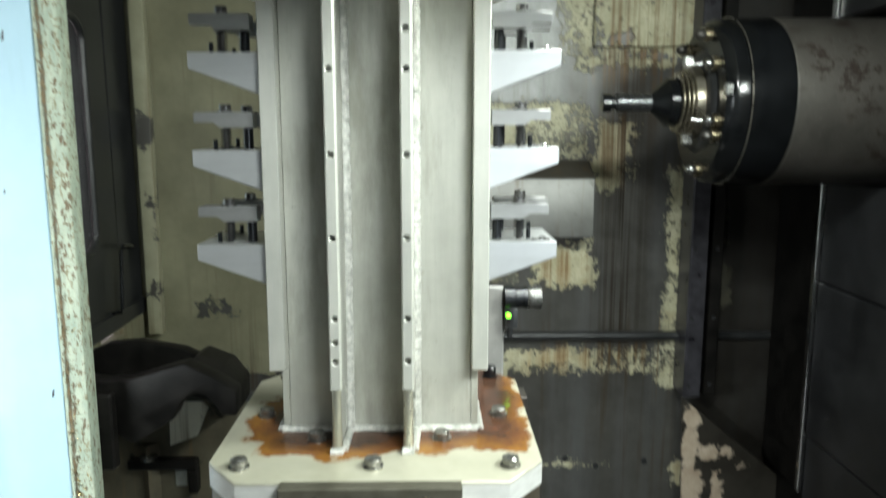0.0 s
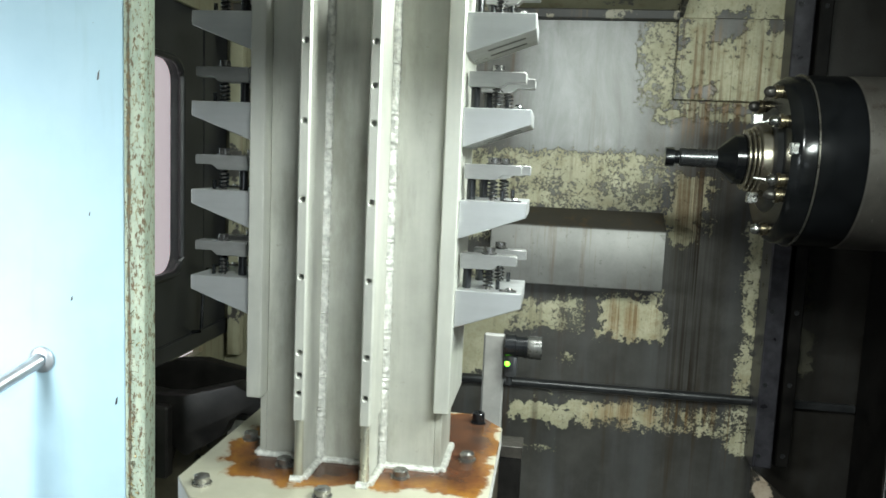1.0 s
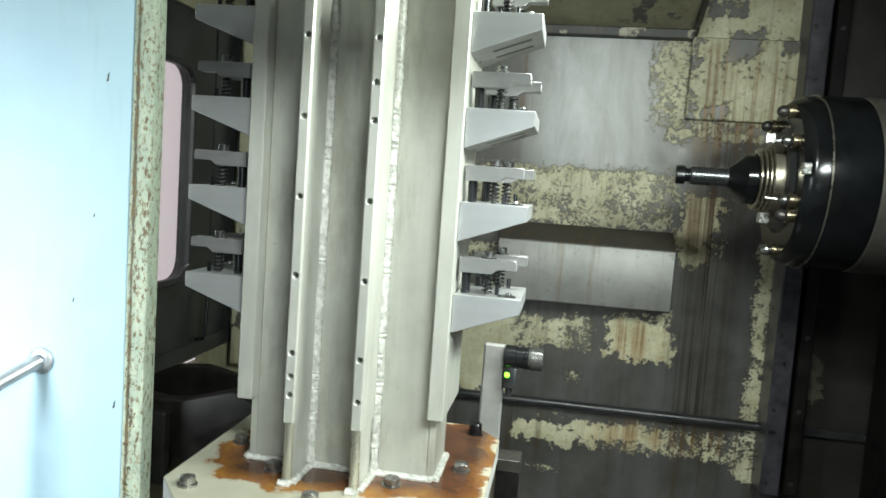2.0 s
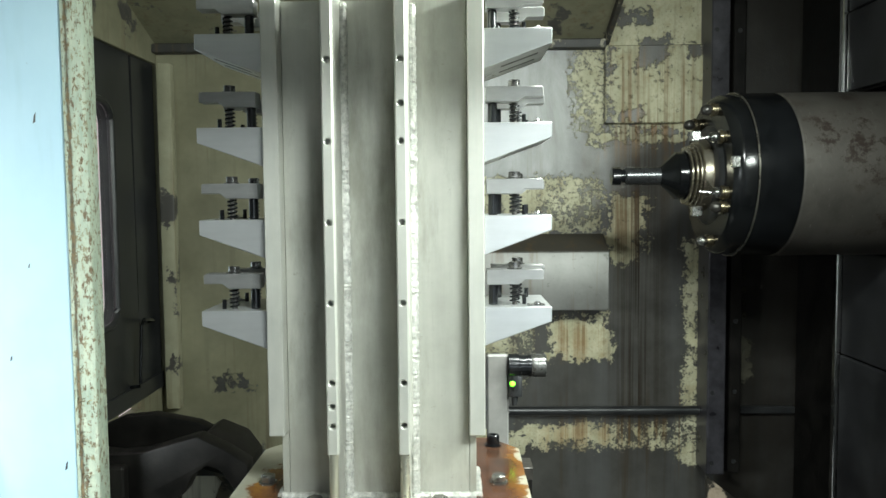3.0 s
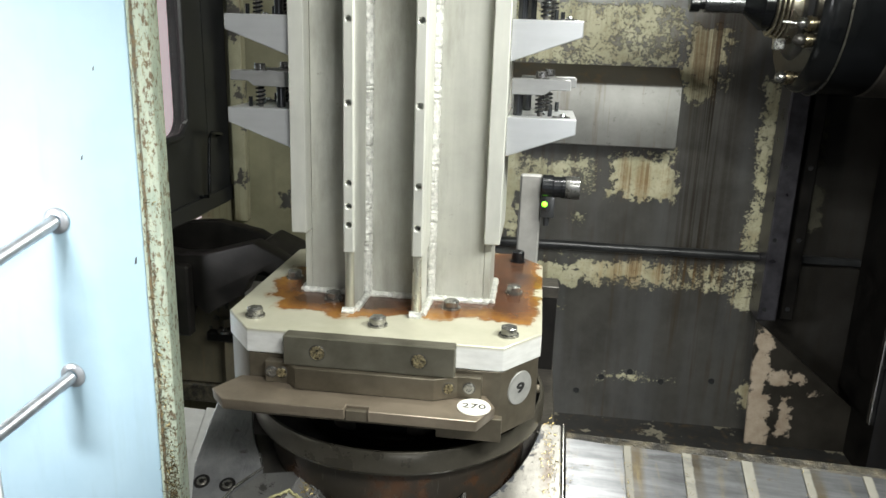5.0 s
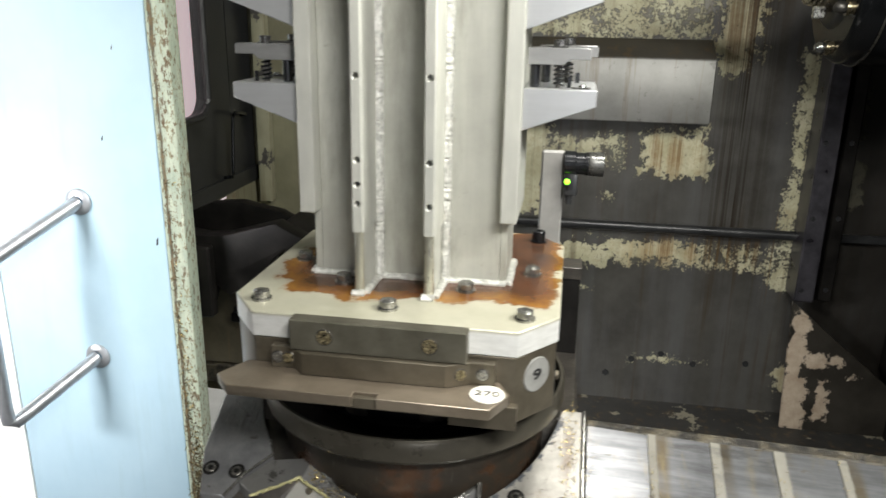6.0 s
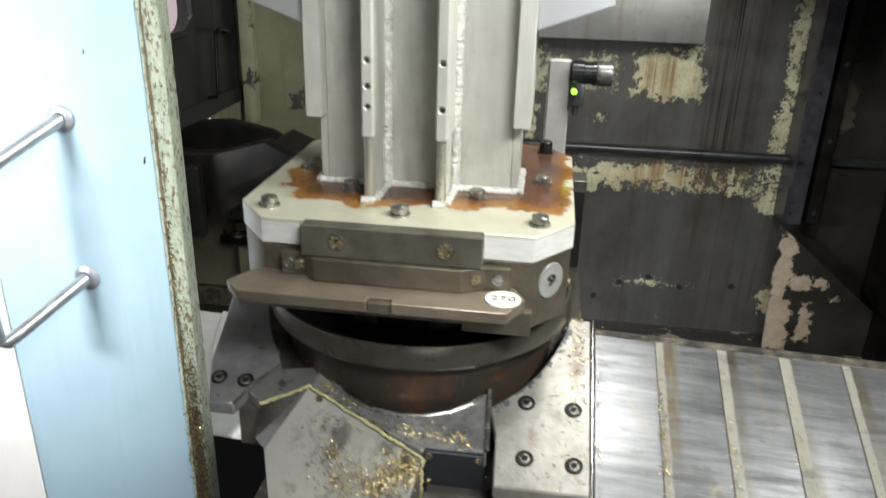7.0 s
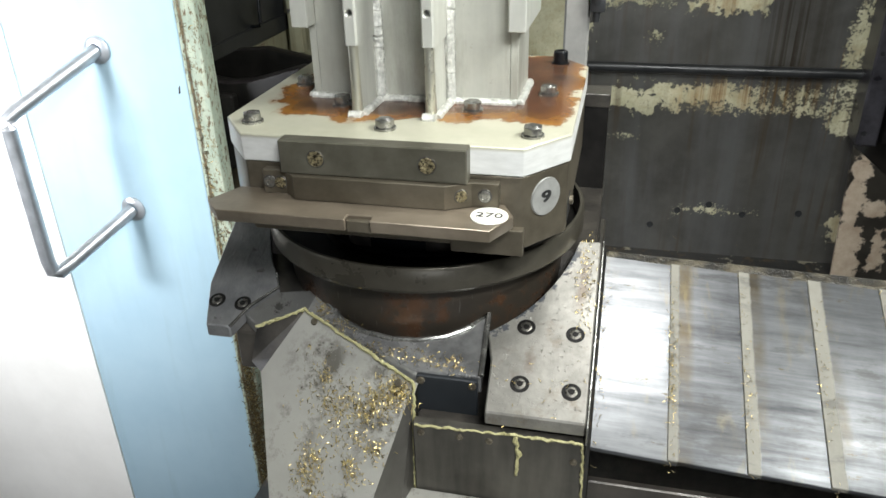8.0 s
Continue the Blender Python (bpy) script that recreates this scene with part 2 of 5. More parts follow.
    galv = m.patches([(0.44, 1.99, 0.27, 0.34)], x, z, m.math("MULTIPLY", w, 0.5), 0.09)
    haze = m.noise(1.0, 4, 0.55, m.scaled(9, 9, 0.7))
    steel = m.mix(m.span(m.noise(3.2, 6, 0.65), 0.3, 0.7), (0.060, 0.058, 0.052), (0.125, 0.122, 0.110))
    steel = m.mix(m.math("MULTIPLY", m.span(haze, 0.45, 0.72), 0.55), steel, (0.155, 0.160, 0.165))
    smear = m.noise(2.6, 6, 0.7, m.scaled(2.2, 2.2, 0.8), 0.6)
    steel = m.mix(galv, steel, m.mix(m.span(smear, 0.35, 0.65), (0.13, 0.133, 0.127), (0.28, 0.285, 0.28)))
    c = m.mix(cream, steel, paint)
    runs = m.noise(1.0, 4, 0.6, m.scaled(26, 26, 0.9))
    run = m.math("MULTIPLY", m.span(runs, 0.53, 0.68), m.span(m.noise(2.0, 3), 0.40, 0.62))
    c = m.mix(m.math("MULTIPLY", run, 0.7), c, (0.070, 0.042, 0.019))
    dark = m.patches([(1.00, 1.22, 0.075, 0.72)], x, z, m.math("MULTIPLY", w, 0.5), 0.08)
    c = m.mix(m.math("MULTIPLY", dark, m.span(fine, 0.44, 0.56)), c, (0.026, 0.017, 0.009))
    drip = m.patches([(1.02, 2.05, 0.16, 0.22), (1.20, 2.0, 0.06, 0.25), (0.97, 1.86, 0.12, 0.06), (0.935, 1.45, 0.06, 0.14), (0.74, 1.2, 0.03, 0.12), (0.92, 0.47, 0.26, 0.055), (0.72, 0.93, 0.10, 0.08), (1.24, 0.45, 0.04, 0.2)], x, z, m.math("MULTIPLY", w, 0.7), 0.05)
    c = m.mix(m.math("MULTIPLY", drip, m.span(fine, 0.50, 0.62, 0.0, 0.75)), c, (0.17, 0.095, 0.030))
    grime = m.span(m.noise(1.7, 5, 0.6), 0.38, 0.72)
    c = m.mix(m.math("MULTIPLY", grime, 0.35), c, (0.045, 0.042, 0.034))
    # right of the rail the wall goes near-black: shade put into the colour
    right_shade = m.math("MULTIPLY", m.span(m.math("ADD", x, m.math("MULTIPLY", w, 0.3)), 1.35, 1.39), m.span(m.noise(3.5, 4, 0.6), 0.35, 0.65, 0.80, 0.97))
    c = m.mix(right_shade, c, (0.010, 0.008, 0.006))
    r = m.mix(cream, m.mix(galv, m.span(m.noise(12, 4), 0.3, 0.7, 0.32, 0.50), m.span(smear, 0.3, 0.7, 0.40, 0.50)), (0.6, 0.6, 0.6))
    bare = m.math("SUBTRACT", 1.0, m.math("MAXIMUM", cream, right_shade))
    metal = m.math("MULTIPLY", bare, m.span(galv, 0, 1, 0.42, 0.6))
    h = m.math("ADD", m.math("MULTIPLY", cream, 0.8), m.math("MULTIPLY", grit, 0.4))
    return m.done(c, r, metal, h, 0.003, 0.8)


def ledge_material():
    """Grey sheet dulled by coolant, with brown runs down its front."""
    m = Mat("coolant_dulled_sheet")
    c = m.mix(m.span(m.noise(4, 6, 0.65), 0.3, 0.7), (0.11, 0.11, 0.10), (0.19, 0.19, 0.178))
    # dark brown from about z = 1.355 upwards, with a ragged edge
    dark_top = m.span(m.math("ADD", m.axes()[2], m.math("MULTIPLY", m.noise(18, 5, 0.7), 0.012)), 1.352, 1.358, 0.0, 0.85)
    c = m.mix(dark_top, c, (0.035, 0.029, 0.020))
    run = m.span(m.noise(1.0, 4, 0.65, m.scaled(20, 20, 0.9)), 0.54, 0.70, 0.0, 0.75)
    c = m.mix(run, c, (0.10, 0.068, 0.034))
    c = m.mix(m.span(m.noise(26, 6, 0.75), 0.60, 0.66, 0.0, 0.5), c, (0.06, 0.055, 0.045))
    return m.done(c, m.span(run, 0, 1, 0.42, 0.55), 0.3, m.noise(40, 4), 0.0008, 0.4)


def cream_paint(name, c1, c2, chips, under=(0.07, 0.066, 0.06)):
    m = Mat(name)
    f = m.span(m.noise(5, 6, 0.65), 0.3, 0.7)
    bare = m.span(m.math("ADD", m.noise(6, 3, 0.5), m.math("MULTIPLY", m.noise(30, 6, 0.7), 0.5)), chips, chips + 0.02)
    runs = m.math("MULTIPLY", m.span(m.noise(1.0, 4, 0.6, m.scaled(24, 24, 1.0)), 0.55, 0.72), 0.6)
    c = m.mix(runs, m.mix(f, c1, c2), (0.13, 0.085, 0.04))
    return m.done(m.mix(bare, c, under), m.span(bare, 0, 1, 0.55, 0.38), 0.0, m.math("SUBTRACT", m.noise(40, 5), bare), 0.002, 0.7)


CREAM = cream_paint("dirty_cream_paint", (0.15, 0.144, 0.092), (0.25, 0.24, 0.16), 0.92)
DARK_WORN = cream_paint("oily_dark_sheet", (0.022, 0.022, 0.021), (0.045, 0.044, 0.041), 0.88, (0.25, 0.23, 0.17))
BACK_WALL = back_wall_material()
BASE_PLATE = base_plate_material()


def gusset_material():
    """Oily dark sheet with the last pinkish cream paint along its edges."""
    m = Mat("peeling_gusset_paint")
    x, y, z = m.axes()
    w = wobbly(m, 9, 34, 0.10, 0.06)
    left = m.patches([(1.335, 0.06, 0.035, 0.24), (1.355, -0.20, 0.060, 0.14), (1.475, -0.17, 0.026, 0.10), (1.43, 0.02, 0.05, 0.045), (1.51, 0.03, 0.03, 0.02), (1.60, -0.05, 0.03, 0.015)], x, z, w, 0.006)
    paint = m.mix(m.span(m.noise(10, 6, 0.7), 0.35, 0.65), (0.36, 0.28, 0.20), (0.52, 0.44, 0.34))
    oily = m.mix(m.span(m.noise(4, 6, 0.65), 0.35, 0.65), (0.016, 0.014, 0.011), (0.042, 0.038, 0.031))
    rust = m.math("MULTIPLY", m.span(m.noise(18, 5, 0.7), 0.52, 0.62), m.span(z, 0.0, 0.25))
    c = m.mix(m.math("MULTIPLY", left, m.math("SUBTRACT", 1.0, m.math("MULTIPLY", rust, 0.7))), oily, paint)
    return m.done(c, m.span(left, 0, 1, 0.36, 0.6), 0.0, m.math("ADD", left, m.math("MULTIPLY", m.noise(40, 5), 0.4)), 0.002, 0.7)


def door_material():
    m = Mat("pale_blue_enamel")
    f = m.span(m.noise(3, 5, 0.6), 0.3, 0.7)
    smear = m.noise(1.0, 5, 0.6, m.scaled(14, 14, 1.6))
    c = m.mix(f, (0.38, 0.55, 0.65), (0.44, 0.61, 0.70))
    c = m.mix(m.math("MULTIPLY", m.span(smear, 0.55, 0.75), 0.25), c, (0.30, 0.42, 0.44))
    scuff = m.span(m.noise(26, 4, 0.7), 0.735, 0.75)
    c = m.mix(m.math("MULTIPLY", scuff, 0.7), c, (0.10, 0.11, 0.11))
    return m.done(c, m.span(smear, 0.3, 0.7, 0.52, 0.62), 0.0, m.noise(50, 3), 0.0003, 0.4)


def edge_material():
    """Green paint worn through along the joint, crusted with rust."""
    m = Mat("rusted_green_door_edge")
    x, y, z = m.axes()
    n1 = m.noise(1.0, 6, 0.7, m.scaled(95, 95, 55))
    n2 = m.noise(1.0, 5, 0.65, m.scaled(30, 30, 7))
    n3 = m.noise(1.0, 5, 0.7, m.scaled(70, 70, 12, (2, 5, 1)))
    c = m.mix(m.span(n2, 0.35, 0.65), (0.36, 0.44, 0.35), (0.54, 0.60, 0.47))
    c = m.mix(m.span(n1, 0.53, 0.60), c, (0.27, 0.24, 0.14))
    d = m.math("ABSOLUTE", m.math("SUBTRACT", x, EDGE_LINE))
    line = m.span(m.math("ADD", d, m.math("MULTIPLY", m.math("SUBTRACT", n3, 0.5), 0.034)), 0.0075, 0.002)
    c = m.mix(m.math("MULTIPLY", line, 0.9), c, m.mix(m.span(n1, 0.4, 0.6), (0.055, 0.036, 0.018), (0.20, 0.13, 0.05)))
    crust = m.math("MULTIPLY", m.span(m.math("MULTIPLY", n1, n3), 0.29, 0.33), 0.85)
    c = m.mix(crust, c, (0.12, 0.07, 0.03))
    return m.done(c, 0.5, 0.0, m.math("ADD", m.math("SUBTRACT", n1, line), m.noise(90, 5, 0.7)), 0.005, 1.0)


def slat_material(name, oily, wet, dry):
    """Steel slat: wiped oily sheet with a dry pale band along the edge that the next slat rubs."""
    m = Mat(name)
    x, y, z = m.axes()
    seed = m.math("MULTIPLY", m.random(), 60.0)
    scratch = m.noise(1.0, 5, 0.65, m.scaled(4, 60, 60), 0.0, seed)
    cloud = m.noise(7, 6, 0.65, None, 0.0, seed)
    tone = m.math("MULTIPLY", m.math("SUBTRACT", m.random(), 0.5), 0.16)
    f = m.span(m.math("ADD", m.math("ADD", m.math("MULTIPLY", scratch, 0.6), m.math("MULTIPLY", cloud, 0.4)), tone), 0.33, 0.66)
    sheet = m.mix(f, oily, wet)
    fray = m.math("MULTIPLY", m.math("SUBTRACT", m.noise(40, 6, 0.75, None, 0.0, seed), 0.5), 0.008)
    width = m.span(m.random(), 0.0, 1.0, 0.010, 0.023)
    band = m.span(m.math("SUBTRACT", m.math("ADD", x, fray), width), 0.0015, -0.0015)
    pale = m.mix(m.span(m.noise(30, 5, 0.7, None, 0.0, seed), 0.3, 0.7), dry, (0.12, 0.113, 0.09))
    c = m.mix(band, sheet, pale)
    rim = m.math("MULTIPLY", m.math("MULTIPLY", m.span(x, 0.036, 0.026), m.math("SUBTRACT", 1.0, band)), m.span(cloud, 0.42, 0.6))
    c = m.mix(m.math("MULTIPLY", rim, 0.9), c, (0.055, 0.042, 0.022))
    speck = m.span(m.noise(1.0, 6, 0.75, m.scaled(22, 75, 75), 0.0, seed), 0.62, 0.69)
    c = m.mix(speck, c, (0.06, 0.048, 0.028))
    ooze = m.noise(1.0, 6, 0.7, m.scaled(30, 9, 9), 0.3, seed)
    c = m.mix(m.span(ooze, 0.57, 0.70, 0.0, 0.32), c, (0.15, 0.12, 0.06))
    scuff = m.noise(1.0, 5, 0.7, m.scaled(9, 26, 26), 0.0, m.math("ADD", seed, 7.0))
    c = m.mix(m.span(scuff, 0.55, 0.64, 0.0, 0.5), c, (0.035, 0.034, 0.032))
    return m.done(c, m.mix(band, m.span(f, 0, 1, 0.42, 0.30), (0.5, 0.5, 0.5)), m.span(band, 0, 1, 0.85, 0.2), m.math("ADD", scratch, m.math("MULTIPLY", band, 0.5)), 0.0005, 0.35)


EDGE_LINE = 0.246
DOOR_BLUE, DOOR_EDGE = door_material(), edge_material()
SLAT = slat_material("scraped_steel_cover", (0.026, 0.027, 0.029), (0.135, 0.138, 0.143), (0.155, 0.148, 0.124))


def blotted(name, c1, c2, c3, rough, metal):
    """Sheet metal with oil blots and scratches."""
    m = Mat(name)
    c = m.mix(m.span(m.noise(4, 6, 0.65), 0.32, 0.68), c1, c2)
    blot = m.math("MULTIPLY", m.span(m.noise(16, 6, 0.75), 0.50, 0.60), m.span(m.noise(5, 3), 0.40, 0.54))
    c = m.mix(m.math("MULTIPLY", blot, 0.8), c, c3)
    scratch = m.noise(1.0, 3, 0.5, m.scaled(240, 30, 30))
    c = m.mix(m.span(scratch, 0.66, 0.74, 0.0, 0.16), c, (0.4, 0.39, 0.36))
    return m.done(c, m.span(blot, 0, 1, rough, rough * 0.6), metal, m.noise(40, 5), 0.0008, 0.4)


GREY_CYL = blotted("stained_phosphated_steel", (0.052, 0.048, 0.043), (0.112, 0.104, 0.092), (0.034, 0.023, 0.019), 0.46, 0.3)
CASTING_DARK = blotted("scratched_dark_casting", (0.11, 0.11, 0.106), (0.20, 0.197, 0.185), (0.04, 0.038, 0.033), 0.34, 0.6)
CHUTE = blotted("chip_chute_sheet", (0.32, 0.312, 0.275), (0.46, 0.45, 0.405), (0.11, 0.10, 0.078), 0.40, 0.4)


def streaked(name, c1, c2):
    """Oily sheet with soft runs down it."""
    m = Mat(name)
    run = m.noise(1.0, 4, 0.6, m.scaled(26, 26, 3.0))
    f = m.span(m.math("ADD", m.math("MULTIPLY", run, 0.6), m.math("MULTIPLY", m.noise(8, 5, 0.65), 0.4)), 0.36, 0.64)
    return m.done(m.mix(f, c1, c2), m.span(f, 0, 1, 0.30, 0.44), 0.4, m.noise(50, 4), 0.0006, 0.4)


def glow(name, colour, strength):
    m = Mat(name)
    m.put(m.b.inputs["Emission Color"], colour)
    m.b.inputs["Emission Strength"].default_value = strength
    return m.done(colour, 0.5)


LED = glow("green_led", (0.22, 1.0, 0.03), 3.0)
DAYLIT = glow("bright_hall_beyond", (1.0, 0.88, 0.90), 0.72)
GLASS = Mat("window_glass")
GLASS.b.inputs["Transmission Weight"].default_value = 1.0
GLASS = GLASS.done((0.95, 0.93, 0.93), 0.05)


# ---- mesh helpers ----
def bm_box(lo, hi, bevel=0.0, seg=1):
    bm = bmesh.new()
    bmesh.ops.create_cube(bm, size=1.0)
    for v in bm.verts:
        v.co = Vector([lo[i] + (hi[i] - lo[i]) * (v.co[i] + 0.5) for i in range(3)])
    if bevel:
        bmesh.ops.bevel(bm, geom=bm.edges[:], offset=bevel, segments=seg, profile=0.5, affect="EDGES")
    return bm


def bm_prism(points, way, bevel=0.0, seg=1):
    """A closed polygon of 3D points, drawn out along the vector way."""
    bm = bmesh.new()
    f = bm.faces.new([bm.verts.new(p) for p in points])
    out = bmesh.ops.extrude_face_region(bm, geom=[f])
    for g in out["geom"]:
        if isinstance(g, bmesh.types.BMVert):
            g.co += Vector(way)
    bmesh.ops.recalc_face_normals(bm, faces=bm.faces[:])
    if bevel:
        bmesh.ops.bevel(bm, geom=bm.edges[:], offset=bevel, segments=seg, profile=0.5, affect="EDGES")
    return bm


def bm_lathe(profile, axis_at, axis, n=48):
    """Turns (distance along the axis, radius) about an axis through axis_at."""
    bm = bmesh.new()
    a = Vector(axis).normalized()
    u = a.orthogonal().normalized()
    v = a.cross(u)
    rings = []
    for s, r in profile:
        c = Vector(axis_at) + a * s
        if r < 1e-6:
            rings.append([bm.verts.new(c)])
        else:
            rings.append([bm.verts.new(c + (u * math.cos(i * math.tau / n) + v * math.sin(i * math.tau / n)) * r) for i in range(n)])
    for p, q in zip(rings, rings[1:]):
        for i in range(n):
            j = (i + 1) % n
            if len(p) == 1 and len(q) > 1:
                bm.faces.new((p[0], q[i], q[j]))
            elif len(q) == 1 and len(p) > 1:
                bm.faces.new((p[i], q[0], p[j]))
            elif len(p) > 1:
                bm.faces.new((p[i], q[i], q[j], p[j]))
    bmesh.ops.recalc_face_normals(bm, faces=bm.faces[:])
    return bm


def bm_rod(p, q, r, n=16, bevel=0.0):
    d = (Vector(q) - Vector(p)).length
    b = min(bevel, r * 0.6)
    prof = [(0, 0), (0, r - b), (b, r), (d - b, r), (d, r - b), (d, 0)] if b else [(0, 0), (0, r), (d, r), (d, 0)]
    return bm_lathe(prof, p, Vector(q) - Vector(p), n)


def bm_tube(path, r, n=10, jitter=0.0, flat=1.0, rnd=None):
    """A round cord along a list of points."""
    bm = bmesh.new()
    pts = [Vector(p) for p in path]
    rings = []
    for k, p in enumerate(pts):
        t = (pts[min(k + 1, len(pts) - 1)] - pts[max(k - 1, 0)]).normalized()
        u = t.cross(Vector((0.13, 0.31, 0.94)) if abs(t.z) < 0.9 else Vector((0.97, 0.1, 0.1))).normalized()
        v = t.cross(u)
        s = 1 + (rnd.uniform(-jitter, jitter) if jitter else 0)
        rings.append([bm.verts.new(p + (u * math.cos(i * math.tau / n) + v * flat * math.sin(i * math.tau / n)) * r * s) for i in range(n)])
    for a, b in zip(rings, rings[1:]):
        for i in range(n):
            bm.faces.new((a[i], a[(i + 1) % n], b[(i + 1) % n], b[i]))
    bm.faces.new(rings[0])
    bm.faces.new(rings[-1])
    bmesh.ops.recalc_face_normals(bm, faces=bm.faces[:])
    return bm


def merge(*parts):
    bm = parts[0]
    for other in parts[1:]:
        me = bpy.data.meshes.new("t")
        other.to_mesh(me)
        bm.from_mesh(me)
        bpy.data.meshes.remove(me)
        other.free()
    return bm


def finish(bm, name, material, smooth=True):
    me = bpy.data.meshes.new(name)
    bm.to_mesh(me)
    bm.free()
    me.materials.append(material)
    if smooth:
        for p in me.polygons:
            p.use_smooth = True
        me.set_sharp_from_angle(angle=radians(32))
    return me


def thing(name, base, label, category, group="", kind=""):
    ob = new(name)
    ob.location = base
    ob.empty_display_size = 0.05
    return tagged(ob, label, category, group, kind)


def root(ob):
    while ob.parent:
        ob = ob.parent
    return ob


def part(name, bm, material, parent, label="", smooth=True):
    """Links a bmesh in world places as one mesh under a thing or a part."""
    base = root(parent).location
    for v in bm.verts:
        v.co -= base
    ob = new(name, finish(bm, name, material, smooth))
    ob.parent = parent
    return tagged(ob, label)


def piece(name, me, parent, place):
    ob = new(name, me)
    ob.parent = parent
    ob.matrix_local = Matrix.Translation(-root(parent).location) @ place
    return ob


def structure(name, bm, material, label, category=""):
    ob = new(name, finish(bm, name, material))
    return tagged(ob, label, category or name.split("_")[0], kind="structure")


def lettering(text, size, material, parent, place, bold=0.005, name="numerals"):
    cu = bpy.data.curves.new(name, "FONT")
    cu.body, cu.size, cu.extrude = text, size, 0.0004
    cu.align_x, cu.align_y = "CENTER", "CENTER"
    cu.offset = size * bold
    tmp = new(name, cu)
    me = bpy.data.meshes.new_from_object(tmp)
    bpy.data.objects.remove(tmp)
    me.materials.append(material)
    ob = new(name, me)
    ob.parent = parent
    ob.matrix_local = Matrix.Translation(-root(parent).location) @ place
    return ob


# ---- enclosure of the machine ----
WY, WB = 2.35, -0.335
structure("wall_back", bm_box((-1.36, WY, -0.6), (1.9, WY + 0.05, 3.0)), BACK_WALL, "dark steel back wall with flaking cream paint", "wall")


def wall_with_window(x, y0, y1, z0, z1, wy0, wy1, wz0, wz1, r, t):
    """A wall in the yz plane with a window that has rounded corners."""
    bm = bmesh.new()
    n = 6
    hole = []
    for cy, cz, a0 in ((wy1 - r, wz1 - r, 0), (wy0 + r, wz1 - r, 90), (wy0 + r, wz0 + r, 180), (wy1 - r, wz0 + r, 270)):
        for k in range(n + 1):
            a = radians(a0 + 90 * k / n)
            hole.append((cy + r * math.cos(a), cz + r * math.sin(a)))
    rim = []
    for y, z in hole:
        dy, dz = y - (wy0 + wy1) / 2, z - (wz0 + wz1) / 2
        k = min(((y1 if dy > 0 else y0) - (wy0 + wy1) / 2) / dy if abs(dy) > 1e-6 else 9e9, ((z1 if dz > 0 else z0) - (wz0 + wz1) / 2) / dz if abs(dz) > 1e-6 else 9e9)
        rim.append(((wy0 + wy1) / 2 + dy * k, (wz0 + wz1) / 2 + dz * k))
    loops = [[bm.verts.new((xx, y, z)) for y, z in ring] for xx in (x, x - t) for ring in (hole, rim)]
    m = len(hole)
    for i in range(m):
        j = (i + 1) % m
        bm.faces.new((loops[0][i], loops[0][j], loops[1][j], loops[1][i]))
        bm.faces.new((loops[2][i], loops[2][j], loops[3][j], loops[3][i]))
        bm.faces.new((loops[0][i], loops[0][j], loops[2][j], loops[2][i]))
        bm.faces.new((loops[1][i], loops[1][j], loops[3][j], loops[3][i]))
    bmesh.ops.recalc_face_normals(bm, faces=bm.faces[:])
    return bm


LX = -1.30
bm = merge(wall_with_window(LX, 1.165, 2.105, 0.76, 2.24, 1.40, 1.87, 1.08, 2.00, 0.09, 0.05), bm_box((LX - 0.05, 1.07, 0.76), (LX, 1.165, 2.24)), bm_box((LX - 0.05, 2.105, 0.76), (LX, 2.346, 2.24)))
structure("wall_left", bm, BLACK, "black painted side wall with a rounded window", "wall")
structure("wall_left_sill", bm_box((LX - 0.005, 1.07, 0.70), (LX + 0.012, 2.346, 0.775), 0.003), BLACK, "black painted lower rim of the side wall", "wall")
structure("wall_left_upper", bm_box((LX - 0.05, 1.07, 2.24), (LX + 0.02, WY, 2.80), 0.004), CREAM, "cream painted beam above the side wall", "wall")
bm = merge(bm_box((LX - 0.05, 1.07, -0.6), (LX, 2.346, 0.655)), bm_box((LX - 0.05, 1.07, 0.655), (LX, 1.86, 0.7595)), bm_box((LX - 0.05, 2.10, 0.655), (LX, 2.346, 0.7595)), bm_box((LX - 0.05, 1.86, 0.69), (LX, 2.10, 0.7595)))
structure("wall_left_lower", bm, CREAM, "dirty cream lower side wall", "wall")
structure("trim_corner", bm_box((-1.262, 2.290, 0.60), (-1.196, 2.347, 2.238), 0.006, 2), cream_paint("stained_trim_paint", (0.24, 0.232, 0.155), (0.36, 0.35, 0.245), 0.86), "stained cream corner strip beside the black side wall", "trim")
win = thing("window_1", (LX - 0.03, 1.63, 1.08), "rounded window in a black rubber seal, bright hall behind", "window", kind="structure")
seal_path = []
for cy, cz, a0 in ((1.78, 1.91, 0), (1.49, 1.91, 90), (1.49, 1.17, 180), (1.78, 1.17, 270)):
    for k in range(7):
        a = radians(a0 + 15 * k)
        seal_path.append((LX + 0.006, cy + 0.095 * math.cos(a), cz + 0.095 * math.sin(a)))
seal_path.append(seal_path[0])
part("window_seal", bm_tube(seal_path, 0.016, 8), BLACK, win, "black rubber seal")
pane = part("pane", bm_box((LX - 0.034, 1.39, 1.07), (LX - 0.028, 1.88, 2.01)), GLASS, win)
pane.visible_shadow = False
hook = thing("grab_bar", (LX, 2.08, 0.86), "thin black bent bar on the black side wall", "bar")
